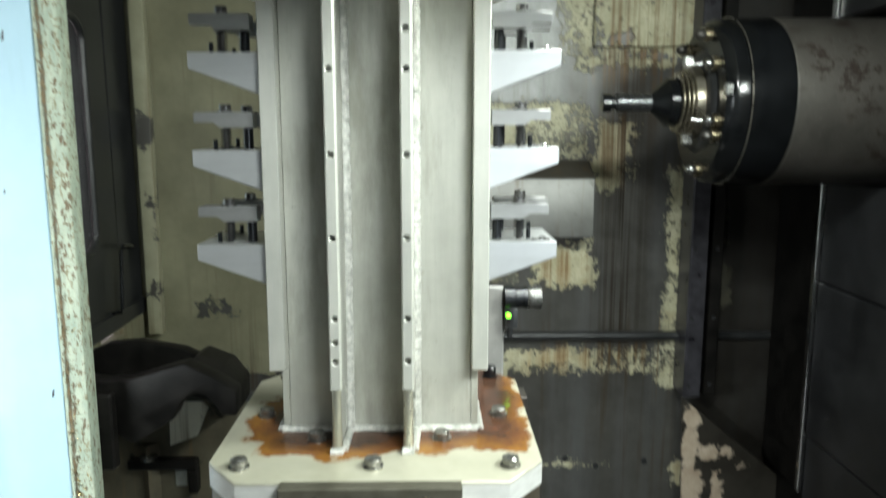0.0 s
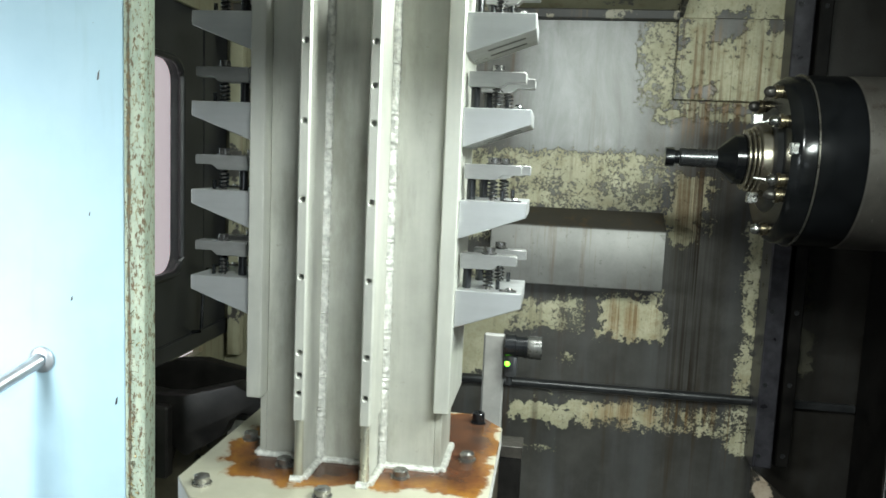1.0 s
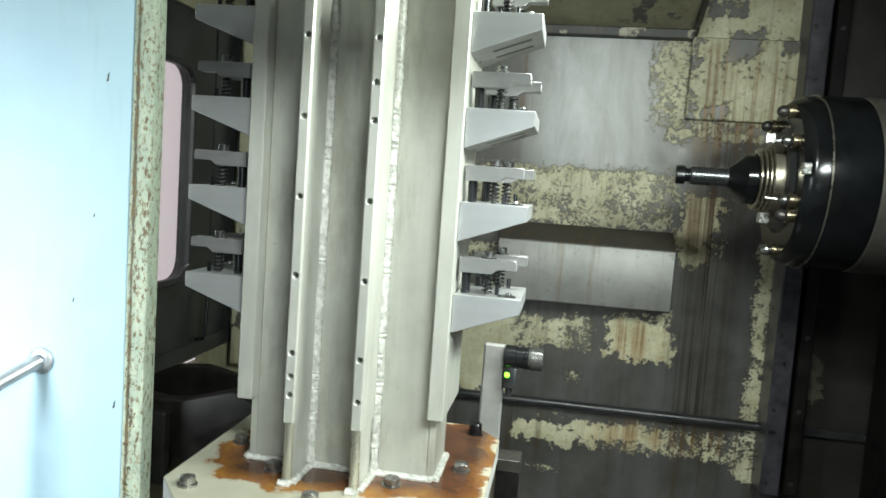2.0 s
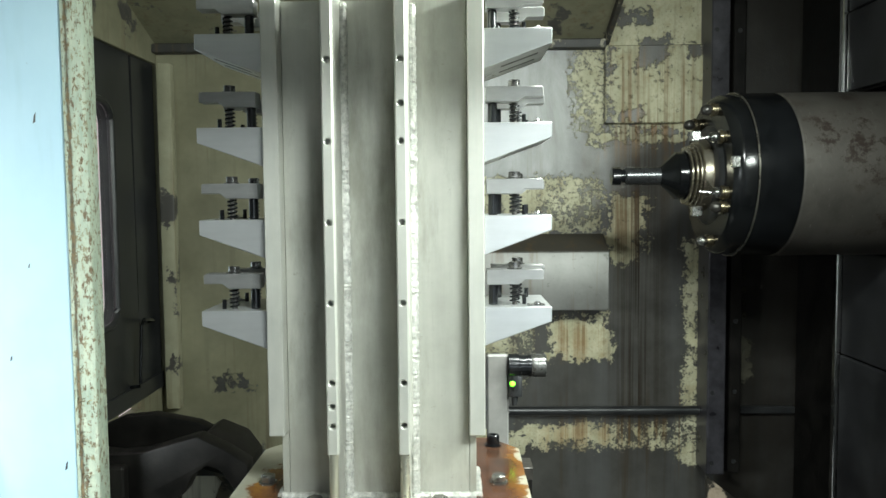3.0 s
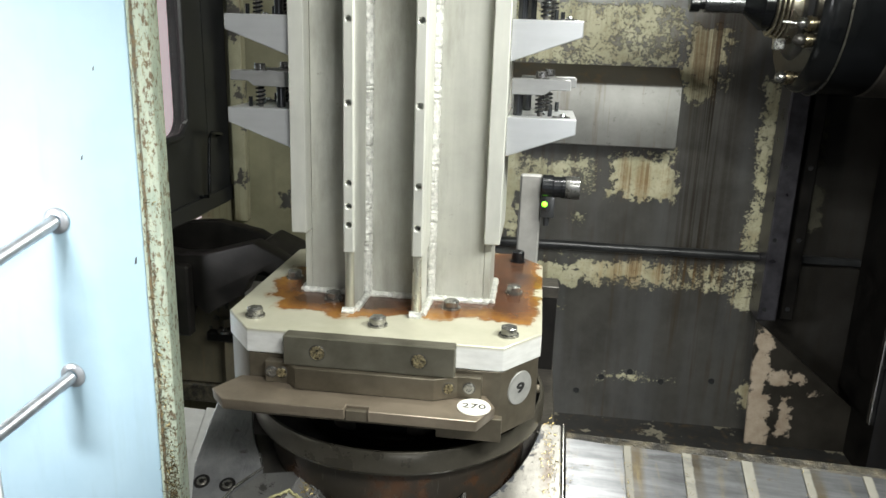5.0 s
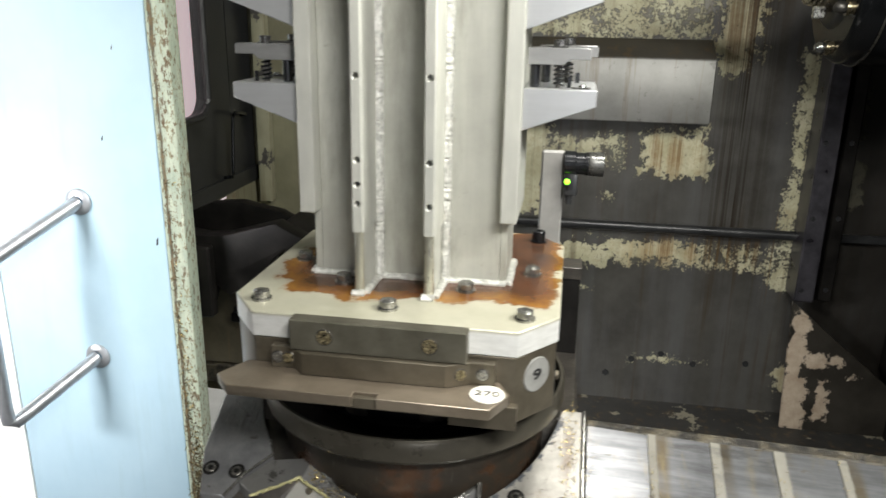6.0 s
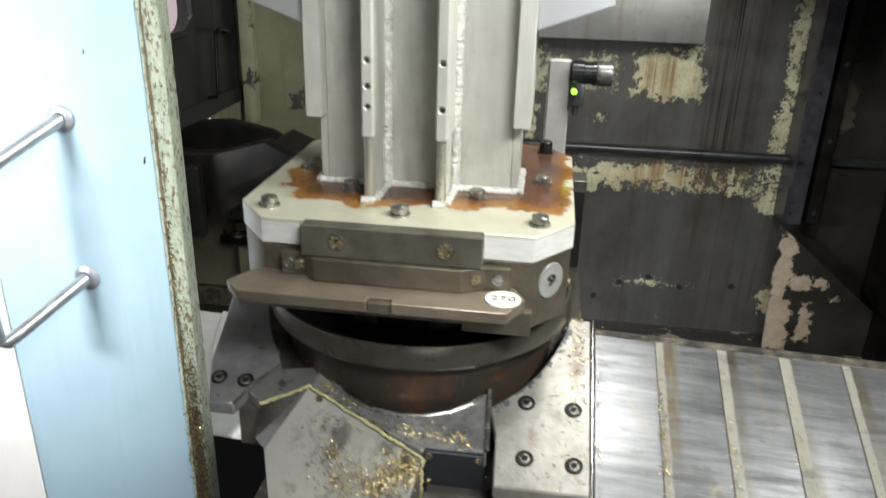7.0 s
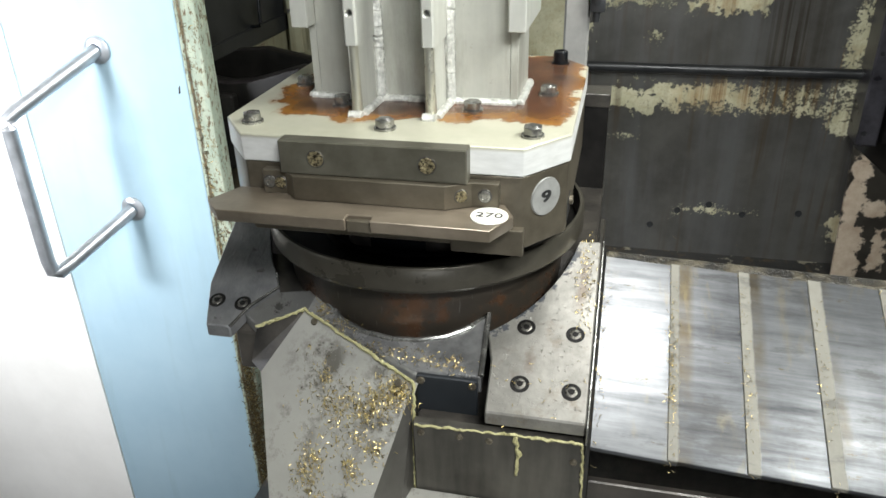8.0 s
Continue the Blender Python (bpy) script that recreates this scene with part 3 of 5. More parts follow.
part("bar", bm_tube([(LX, 2.20, 1.04), (LX + 0.03, 2.19, 1.045), (LX + 0.045, 2.12, 1.06), (LX + 0.045, 2.05, 1.07), (LX + 0.045, 2.02, 1.05), (LX + 0.045, 2.01, 0.98), (LX + 0.045, 1.99, 0.80), (LX + 0.04, 1.99, 0.785), (LX, 1.99, 0.78)], 0.008, 8), BLACK_GLOSS, hook)
structure("backdrop", bm_box((-2.30, 1.1, 0.0), (-2.28, 6.5, 3.25)), DAYLIT, "pale pink bright hall beyond the window", "backdrop")
# ARM_BLACK draws this wall and its rearmost panel near-black
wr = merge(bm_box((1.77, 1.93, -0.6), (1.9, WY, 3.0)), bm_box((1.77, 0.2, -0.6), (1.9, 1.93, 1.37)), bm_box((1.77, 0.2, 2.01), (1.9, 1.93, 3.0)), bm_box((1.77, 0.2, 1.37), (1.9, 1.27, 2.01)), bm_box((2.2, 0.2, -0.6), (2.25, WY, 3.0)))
wall_r = structure("wall_right", wr, ARM_BLACK, "near-black steel side wall with an opening for the spindle", "wall")
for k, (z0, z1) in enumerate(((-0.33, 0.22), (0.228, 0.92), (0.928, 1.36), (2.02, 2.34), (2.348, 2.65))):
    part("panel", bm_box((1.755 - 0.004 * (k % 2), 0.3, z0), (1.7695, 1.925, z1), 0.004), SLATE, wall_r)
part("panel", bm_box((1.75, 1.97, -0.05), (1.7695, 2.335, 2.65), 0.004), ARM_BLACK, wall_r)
structure("ceiling", bm_prism([(-1.36, WY, 2.33), (-1.36, 1.2, 2.79), (-1.36, -0.55, 2.79), (-1.36, -0.55, 2.84), (-1.36, 1.2, 2.84), (-1.36, WY, 2.40)], (2.19, 0, 0)), CREAM, "dirty cream sheet ceiling of the enclosure", "ceiling")
structure("ceiling_high", bm_box((0.83, -0.55, 2.94), (1.9, WY, 3.0)), CREAM, "raised sheet ceiling over the spindle", "ceiling")
structure("ceiling_step", bm_prism([(0.831, WY, 2.29), (0.831, 1.2, 2.75), (0.831, -0.55, 2.75), (0.831, -0.55, 2.94), (0.831, WY, 2.94)], (0.02, 0, 0), 0.002), DARK_WORN, "dark step between the two ceilings", "ceiling")
structure("floor_pit", bm_box((-0.70, -0.55, WB - 0.06), (1.9, WY, WB), 0.0), DARK_WORN, "oily dark chip pit floor", "floor")

# raised panel, shelf edge and ledge box on the back wall
structure("wall_back_panel", bm_box((0.835, WY - 0.035, 1.94), (1.30, WY - 0.002, 2.30), 0.004), BACK_WALL, "raised cream wall panel with rust runs", "wall")
structure("wall_back_shelf", bm_box((-1.28, WY - 0.06, 2.285), (0.835, WY - 0.002, 2.328), 0.005), DARK_WORN, "dark ledge under the ceiling", "wall")
bm = bm_prism([(0.05, 2.2, 1.076), (0.05, 2.2, 1.346), (0.05, WY - 0.002, 1.425), (0.05, WY - 0.002, 1.076)], (0.785, 0, 0), 0.004)
structure("wall_back_box", bm, ledge_material(), "grey steel ledge box on the back wall", "wall")
pipe = thing("pipe", (0.6, WY - 0.03, 0.575), "black oily pipe along the back wall", "pipe")
part("tube", bm_rod((-0.3, WY - 0.032, 0.575), (1.285, WY - 0.032, 0.575), 0.022, 20), BLACK, pipe)
rail = thing("guide_rail", (1.30, WY, 0.30), "dark steel vertical rail screwed to the back wall", "rail")
part("rail_bar", bm_box((1.285, 2.19, 0.305), (1.368, WY - 0.002, 2.66), 0.006), plain("rail_steel", (0.020, 0.019, 0.023), (0.070, 0.068, 0.078), 9, 0.32, 0.3), rail)
part("rail_strip", bm_box((1.392, 2.22, 0.305), (1.45, WY - 0.002, 2.66), 0.005), ARM_BLACK, rail)
screw = finish(bm_lathe([(0, 0.011), (0.004, 0.009), (0.004, 0)], (0, 0, 0), (0, -1, 0), 12), "screw", BLACK)
for k in range(7):
    for xx in (1.308, 1.42):
        piece("screw", screw, rail, Matrix.Translation((xx, 2.19 if xx < 1.35 else 2.22, 0.36 + 0.33 * k)))
bm = bm_prism([(1.285, 2.20, 0.30), (1.80, 2.20, -0.12), (1.80, 2.20, WB), (1.315, 2.20, WB)], (0, 0.02, 0), 0.002)
structure("wall_back_gusset", bm, gusset_material(), "peeling cream gusset sheet below the rail", "wall")
ledge = thing("wall_ledge", (1.58, WY, 0.57), "dark narrow ledge on the back wall", "ledge")
part("ledge_bar", bm_box((1.452, WY - 0.03, 0.555), (1.748, WY - 0.002, 0.59), 0.004), BLACK, ledge)
strip = thing("chrome_strip", (1.75, 1.95, 0.2), "bright vertical steel strip on the dark side wall", "trim")
part("strip", bm_box((1.735, 1.93, -0.05), (1.762, 1.96, 2.66), 0.004), CHROME, strip)


plug = finish(bm_lathe([(0, 0.016), (0.004, 0.014), (0.004, 0)], (0, 0, 0), (0, -1, 0), 16), "wall_plug", BLACK)
for x, z in ((0.915, -0.115), (0.62, -0.115), (0.76, -0.075), (1.16, -0.09), (0.50, -0.20)):
    ob = new("wall_plug", plug)
    ob.location = (x, WY - 0.0005, z)
    tagged(ob, "small black plug in the steel back wall", "plug", "plugs in the back wall")


# ---- workshop round the machine ----
structure("floor", bm_box((-4, -7, -0.06), (4, -0.55, 0.0)), CONCRETE, "grey workshop floor", "floor")
structure("wall_front_sill", bm_box((-1.3, -0.549, -0.395), (1.9, -0.50, 0.06), 0.004), WHITE_PANEL, "white enamel sill below the machine opening", "wall")
structure("wall_workshop_back", bm_box((-4, -7.1, -0.6), (4, -7, 3.3)), SHOP_PAINT, "plain pale workshop wall", "wall")
structure("wall_workshop_left", bm_box((-4.1, -7, -0.6), (-4, 3, 3.3)), SHOP_PAINT, "plain pale workshop wall", "wall")
structure("wall_workshop_right", bm_box((4, -7, -0.6), (4.1, 3, 3.3)), SHOP_PAINT, "plain pale workshop wall", "wall")
structure("ceiling_workshop", bm_box((-4, -7, 3.3), (4, 3, 3.36)), SHOP_PAINT, "plain pale workshop ceiling", "ceiling")
# out of view; added to keep lamp light off the rail and right wall
structure("wall_front_right", bm_box((1.02, -0.6, -0.6), (4, -0.5501, 3.0)), WHITE_PANEL, "unseen white front wall that shades the right side", "wall")
# out of view; lower edge set so its shadow falls on the upper tower
structure("wall_front_top", bm_box((-0.62, -0.6, 1.99), (1.0195, -0.55, 3.0)), WHITE_PANEL, "unseen white enamel head panel that shades the upper tower", "wall")


# ---- fixture tower on its base plate ----
PT = 1.10
RIBS = (-0.0615, 0.048)
HOLES = (1.917 - 0.009, 1.797, 1.676, 1.555, 1.433, 1.311)
tower = thing("fixture_tower", (0, 0, 1.06), "welded aluminium fixture tower on a rust-stained base plate", "machine fixture")


def outline(c, h, z):
    """The square pallet outline with cut corners."""
    p = []
    for sx, sy in ((1, -1), (1, 1), (-1, 1), (-1, -1)):
        a, b = (sx * (h - c), sy * h, z), (sx * h, sy * (h - c * 1.25), z)
        p += [a, b] if sx * sy < 0 else [b, a]
    return p


plate = part("base_plate", bm_prism(outline(0.055, 0.25, 1.061), (0, 0, 0.039), 0.0015), BASE_PLATE, tower, "cream steel plate with brown rust stain")
part("tower_core", bm_box((-0.148, -0.06, PT), (0.148, 0.06, 1.905), 0.001), ALU, tower)
for s in (-1, 1):
    part("side_plate", bm_box((min(s * 0.1485, s * 0.174), -0.09, 1.21), (max(s * 0.1485, s * 0.174), 0.09, 1.908), 0.0015), ALU_BRIGHT, tower)
    part("skirt", bm_box((min(s * 0.1485, s * 0.160), -0.0595, PT), (max(s * 0.1485, s * 0.160), 0.0595, 1.2095), 0.001), ALU, tower)


def rib(x, holes):
    """A welded rib with tapped holes in its front edge."""
    w, h, cf, yf, yb, z0, z1 = 0.009, 0.0066, 0.0026, -0.15, -0.06, 1.20, 1.917
    bm = bmesh.new()

    def quad(*p):
        bm.faces.new([bm.verts.new(q) for q in p])

    for sd in (-1, 1):
        quad((x + sd * w, yf + cf, z0), (x + sd * w, yb, z0), (x + sd * w, yb, z1), (x + sd * w, yf + cf, z1))
        quad((x + sd * w, yf + cf, z0), (x + sd * h, yf, z0), (x + sd * h, yf, z1), (x + sd * w, yf + cf, z1))
    for z in (z0, z1):
        quad((x - h, yf, z), (x + h, yf, z), (x + w, yf + cf, z), (x + w, yb, z))
        quad((x - h, yf, z), (x + w, yb, z), (x - w, yb, z), (x - w, yf + cf, z))
    edges = [z0]
    n, r, r1 = 16, 0.0060, 0.0044
    for zc in sorted(holes):
        edges += [zc - h, zc + h]
        for i in range(n):
            pts = []
            for k in (i, i + 1):
                a = math.tau * k / n
                c, s = math.cos(a), math.sin(a)
                q = h / max(abs(c), abs(s))
                pts.append(((x + r * c, yf, zc + r * s), (x + q * c, yf, zc + q * s), (x + r1 * c, yf + 0.0014, zc + r1 * s), (x + r1 * c, yf + 0.02, zc + r1 * s)))
            quad(pts[0][0], pts[1][0], pts[1][1], pts[0][1])
            quad(pts[0][0], pts[1][0], pts[1][2], pts[0][2])
            quad(pts[0][2], pts[1][2], pts[1][3], pts[0][3])
        bm.faces.new([bm.verts.new((x + r1 * math.cos(math.tau * i / n), yf + 0.02, zc + r1 * math.sin(math.tau * i / n))) for i in range(n)])
    edges.append(z1)
    for a, b in zip(edges[::2], edges[1::2]):
        if b - a > 1e-4:
            quad((x - h, yf, a), (x + h, yf, a), (x + h, yf, b), (x - h, yf, b))
    bmesh.ops.remove_doubles(bm, verts=bm.verts[:], dist=1e-5)
    bmesh.ops.recalc_face_normals(bm, faces=bm.faces[:])
    foot = bm_prism([(x - 0.0045, -0.138, PT), (x + 0.0045, -0.138, PT), (x + 0.0055, -0.06, PT), (x - 0.0055, -0.06, PT)], (0, 0, 0.1005), 0.001)
    return merge(bm, foot)


part("rib", rib(RIBS[0], HOLES + (1.274, 1.244)), ALU_BRIGHT, tower, "", False)
part("rib", rib(RIBS[1], HOLES + (1.732, 1.245)), ALU_BRIGHT, tower, "", False)
FOOT = brushed("yellowed_bar_steel", (0.33, 0.322, 0.26), (0.50, 0.488, 0.41), (30, 30, 4), 0.28, 0.7)
for x in RIBS:
    part("rib_foot", bm_lathe([(0, 0.0088), (0.03, 0.0078), (0.085, 0.0072), (0.0995, 0.0076)], (x, -0.1405, PT), (0, 0, 1), 20), FOOT, tower, "round yellowed foot under the rib")
rnd = random.Random(4)


def bead(p, q, r, step=0.0032):
    p, q = Vector(p), Vector(q)
    n = max(2, int((q - p).length / step))
    path = [p.lerp(q, k / n) + Vector([rnd.uniform(-0.0005, 0.0005) for _ in range(3)]) for k in range(n + 1)]
    return bm_tube(path, r, 9, 0.11, 1.0, rnd)


for x in RIBS:
    part("weld_bead", bead((x + 0.0115, -0.0625, PT), (x + 0.0120, -0.0630, 1.90), 0.0080, 0.0034), WELD, tower)
    part("weld_bead", bead((x + 0.010, -0.146, PT + 0.001), (x + 0.012, -0.064, PT + 0.001), 0.0062), WELD, tower)
    part("weld_bead", bead((x - 0.010, -0.153, PT + 0.001), (x + 0.010, -0.153, PT + 0.001), 0.0075), WELD, tower)
for a, b in ((-0.160, RIBS[0] - 0.008), (RIBS[0] + 0.012, RIBS[1] - 0.008), (RIBS[1] + 0.012, 0.160)):
    part("weld_bead", bead((a, -0.063, PT + 0.001), (b, -0.063, PT + 0.001), 0.0072), WELD, tower)
for s in (-1, 1):
    part("weld_bead", bead((s * 0.163, -0.062, PT + 0.001), (s * 0.163, 0.062, PT + 0.001), 0.0068), WELD, tower)

hexa = [(0.0118 * math.cos(math.tau * i / 6) * 1.155, 0.0118 * math.sin(math.tau * i / 6) * 1.155, 0.003) for i in range(6)]
bolt_me = finish(merge(bm_prism(hexa, (0, 0, 0.0115), 0.0012), bm_lathe([(0, 0), (0, 0.0155), (0.003, 0.0155), (0.003, 0)], (0, 0, 0), (0, 0, 1), 24), bm_lathe([(0.0144, 0.009), (0.0158, 0.0075), (0.0158, 0)], (0, 0, 0), (0, 0, 1), 20)), "bolt", BOLT)
for k, (bx, by) in enumerate(((-0.2, -0.2), (-0.003, -0.2), (0.2, -0.2), (-0.1, -0.1), (0.1, -0.1), (0.2, 0), (-0.2, 0), (-0.2, 0.2))):
    piece("bolt", bolt_me, plate, Matrix.Translation((bx, by, PT)) @ pose(0, 0, 0, 0, 0, 17 * k))


part("cap_screw", bm_lathe([(0, 0.0155), (0.003, 0.0155), (0.003, 0.0125), (0.020, 0.0125), (0.022, 0.011), (0.022, 0.006), (0.014, 0.0055), (0.014, 0)], (0.2, 0.2, PT), (0, 0, 1), 28), BLACK_GLOSS, plate, "black cap screw")


# ---- clamping brackets on both sides of the tower ----
NUT = plain("darkened_nut_steel", (0.07, 0.069, 0.066), (0.26, 0.255, 0.245), 70, 0.25, 0.85, 0.0003)


def bracket():
    b = thing("clamp_bracket", (0, 0, 0), "milled aluminium bracket with spring-loaded strap clamps on the tower", "clamp bracket", "brackets on the fixture tower")
    part("bracket_body", bm_prism([(0, -0.0765, 0), (0.1075, -0.0765, 0), (0.1075, -0.0765, -0.024), (0, -0.0765, -0.063)], (0, 0.153, 0), 0.0012), GROUND_ALU, b)
    for y in (-0.034, 0.022):
        part("slot", bm_prism([(0.03, y, -0.0525), (0.09, y, -0.0310), (0.09, y, -0.0295), (0.03, y, -0.051)], (0, 0.012, 0)), BLACK, b, "dark slot in the sloping underside")
    for y, dx in ((-0.046, 0.0), (0.046, 0.012)):
        prof = [(0.004, 0.034), (0.056, 0.034), (0.066, 0.042), (0.096, 0.042), (0.096, 0.056), (0.0935, 0.0585), (0.004, 0.0585)]
        c = part("strap_clamp", bm_prism([(x + dx, y - 0.014, z) for x, z in prof], (0, 0.028, 0), 0.0008), STRAP, b, "dull steel strap clamp")
        part("stud", bm_rod((0.015 + dx, y, 0), (0.015 + dx, y, 0.034), 0.0075, 14, 0.001), BLACK_GLOSS, b, "black support stud")
        part("stud", bm_rod((0.050 + dx, y, 0), (0.050 + dx, y, 0.034), 0.0045, 12), SCREW_RIM, b)
        coil = [(0.050 + dx + 0.0075 * math.cos(a * 0.7), y + 0.0075 * math.sin(a * 0.7), 0.003 + a * 0.00072) for a in range(41)]
        part("spring", bm_tube(coil, 0.0016, 5), BLACK_GLOSS, b, "dark coil spring")
        hx = [(0.050 + dx + 0.0098 * math.cos(math.tau * i / 6), y + 0.0098 * math.sin(math.tau * i / 6), 0.060) for i in range(6)]
        part("nut", merge(bm_prism(hx, (0, 0, 0.010), 0.0008), bm_rod((0.050 + dx, y, 0.058), (0.050 + dx, y, 0.0602), 0.0125, 20, 0.0005)), NUT, c)
        if y < 0:
            part("stop_pin", bm_rod((0.086, y - 0.012, 0), (0.086, y - 0.012, 0.006), 0.006, 14, 0.002), CHROME, b, "small bright stop pin")
            part("stop_pad", bm_box((0.070, y - 0.020, 0.0002), (0.098, y - 0.004, 0.0022), 0.0006), NUT, b)
        part("pin", bm_rod((0.066 + dx, y + 0.004, 0), (0.066 + dx, y + 0.004, 0.016), 0.0035, 10), BLACK_GLOSS, b)
    return b


first = bracket()
for k in range(4):
    z = 1.416 + 0.1467 * k
    if k == 0:
        first.location = (0.1745, 0.0, z)
    else:
        copy_thing(first, pose(0.1745, 0, z))
    copy_thing(first, pose(-0.1745, 0, z - 0.004, 0, 0, 180))


# ---- pallet under the base plate ----
pal = thing("pallet", (0, 0, 0.95), "dark steel machine pallet with locating blocks and number discs", "pallet")
body = part("pallet_body", bm_prism(outline(0.054, 0.2475, 0.955), (0, 0, 0.105), 0.0015), DARK_STEEL, pal)
part("side_wear_plate", bm_box((0.10, -0.262, 0.952), (0.198, -0.2478, 0.99), 0.001), DARK_STEEL, pal)
part("side_slot", bm_box((0.2470, -0.165, 0.962), (0.2482, -0.115, 0.992), 0.0005), BLACK, pal)
part("side_pin", bm_rod((0.2478, -0.135, 0.985), (0.254, -0.135, 0.985), 0.007, 14, 0.001), DARK_STEEL, pal)
SWARFY = plain("swarf_packed_screw", (0.045, 0.038, 0.024), (0.34, 0.29, 0.17), 260, 0.3, 0.8, 0.001, (0.40, 0.60))
blk = part("locating_block", bm_box((-0.130, -0.275, 1.056), (0.126, -0.2502, 1.1025), 0.0015), plain("ground_dark_steel", (0.095, 0.089, 0.066), (0.155, 0.146, 0.112), 14, 0.4, 0.6), pal)
for x in (-0.078, 0.074):
    part("screw_recess", bm_lathe([(0, 0.0128), (0.0005, 0.0125), (0.0005, 0)], (x, -0.275, 1.079), (0, -1, 0), 24), SCREW_RIM, blk)
    hd_ = part("screw_head", bm_lathe([(0.0006, 0.0112), (0.0016, 0.0104), (0.0016, 0.0062), (0.0008, 0.0056), (0.0008, 0)], (x, -0.275, 1.079), (0, -1, 0), 24), SWARFY, blk, "dark socket screw packed with brass swarf")
    part("swarf_plug", bm_lathe([(0.0009, 0.0058), (0.0012, 0.003), (0.0013, 0)], (x, -0.275, 1.079), (0, -1, 0), 6), SWARFY, hd_)
p = [(-0.162, -0.2505, 1.061), (-0.162, -0.266, 1.061), (-0.128, -0.266, 1.061), (-0.110, -0.283, 1.061), (0.098, -0.283, 1.061), (0.130, -0.266, 1.061), (0.166, -0.266, 1.061), (0.166, -0.2505, 1.061)]
bar = part("stepped_bar", bm_prism([(x, y, 1.0555) for x, y, z in p], (0, 0, -0.0338), 0.001), DARK_STEEL, pal)
for x, yy, turn, m in ((-0.152, -0.2662, 0, BOLT), (-0.136, -0.2662, 0, SWARFY), (0.118, -0.2722, 0.49, SWARFY), (0.148, -0.2662, 0, BOLT)):
    nrm = Vector((math.sin(turn), -math.cos(turn), 0))
    part("screw_bore", bm_lathe([(0.0002, 0.0098), (0.0006, 0.0094), (0.0006, 0)], (x, yy, 1.0385), nrm, 20), SCREW_RIM, bar)
    part("cap_screw", bm_lathe([(0.0007, 0.0082), (0.0020, 0.0078), (0.0022, 0.0044), (0.0009, 0.0040), (0.0009, 0)], (x, yy, 1.0385), nrm, 18), m, bar)
# sloping wing with a notch in the middle of its edge
top = [(-0.205, -0.2505, 1.0215), (0.172, -0.2505, 1.0215), (0.188, -0.285, 1.0215), (0.165, -0.330, 1.0205), (0.010, -0.330, 1.0205), (0.010, -0.316, 1.021), (-0.024, -0.316, 1.021), (-0.024, -0.330, 1.0205), (-0.205, -0.330, 1.0205), (-0.232, -0.300, 1.0205)]
wing = bm_prism(top, (0, 0.003, -0.018), 0.001)
w = part("wing_plate", wing, plain("brown_steel_wing", (0.15, 0.122, 0.088), (0.24, 0.20, 0.15), 9, 0.38, 0.55), pal, "brown sloping wing plate with a notch")
part("notch_block", bm_box((-0.0235, -0.324, 1.0), (0.0095, -0.3155, 1.0165), 0.001), DARK_STEEL, w)
n1 = Vector((0, -0.015, 1.0)).normalized()
d1 = Vector((0.158, -0.291, 1.0213)) + n1 * 0.0005
disc = part("number_disc", bm_lathe([(0, 0), (0, 0.0245), (0.0015, 0.024), (0.0015, 0)], d1, n1, 40), DISC_WHITE, pal, "oval-looking white disc lettered 270")
lettering("270", 0.0185, INK, disc, Matrix.Translation(d1 + n1 * 0.0018) @ Matrix.Rotation(radians(0.9), 4, "X") @ Matrix.Diagonal((1.30, 1, 1, 1)), 0.002)
ch = (Vector((0.25, -0.18125, 0)) - Vector((0.195, -0.25, 0))).normalized()
n2 = Vector((ch.y, -ch.x, 0))
d2 = Vector((0.2205, -0.2135, 1.022)) + n2 * 0.0005
disc = part("number_disc", bm_lathe([(0, 0), (0, 0.027), (0.002, 0.0262), (0.002, 0)], d2, n2, 40), DISC_METAL, pal, "round metal disc lettered 9")
lettering("9", 0.022, INK, disc, Matrix.Translation(d2 + n2 * 0.0023) @ Matrix.Rotation(math.atan2(ch.y, ch.x), 4, "Z") @ Matrix.Rotation(radians(90), 4, "X") @ Matrix.Diagonal((1.65, 1, 1, 1)), 0.034)

# ---- rotary table ----
tab = thing("rotary_table", (0, 0, 0.78), "oily dark rotary table under the pallet", "rotary table")
part("table_top", bm_lathe([(0, 0), (0, 0.185), (0.06, 0.185), (0.06, 0)], (0, 0, 0.895), (0, 0, 1), 64), BLACK_GLOSS, tab)
part("upper_ring", bm_lathe([(0, 0.25), (0, 0.262), (0.006, 0.266), (0.036, 0.266), (0.041, 0.263), (0.041, 0.258), (0.003, 0.255)], (0, 0, 0.876), (0, 0, 1), 96), plain("ring_steel", (0.050, 0.045, 0.034), (0.105, 0.096, 0.075), 7, 0.30, 0.6), tab)
part("lower_drum", bm_lathe([(0, 0), (0, 0.236), (0.02, 0.238), (0.115, 0.238), (0.12, 0.234), (0.12, 0)], (0, 0, 0.755), (0, 0, 1), 96), blotted("rusty_drum", (0.022, 0.019, 0.015), (0.048, 0.039, 0.029), (0.085, 0.040, 0.020), 0.36, 0.35), tab)
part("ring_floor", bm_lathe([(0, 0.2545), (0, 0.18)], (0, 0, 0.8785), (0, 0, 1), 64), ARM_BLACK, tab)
for a in (250, 290, 310, 230):
    c, s = math.cos(radians(a)), math.sin(radians(a))
    part("clamp_cylinder", bm_lathe([(0, 0), (0, 0.032), (0.018, 0.032), (0.022, 0.02), (0.045, 0.018), (0.045, 0)], (0.16 * c, 0.16 * s, 0.905), (0, 0, 1), 24), OILY_STEEL, tab)


# ---- sloping saddle casting and way covers ----
SL = 0.43


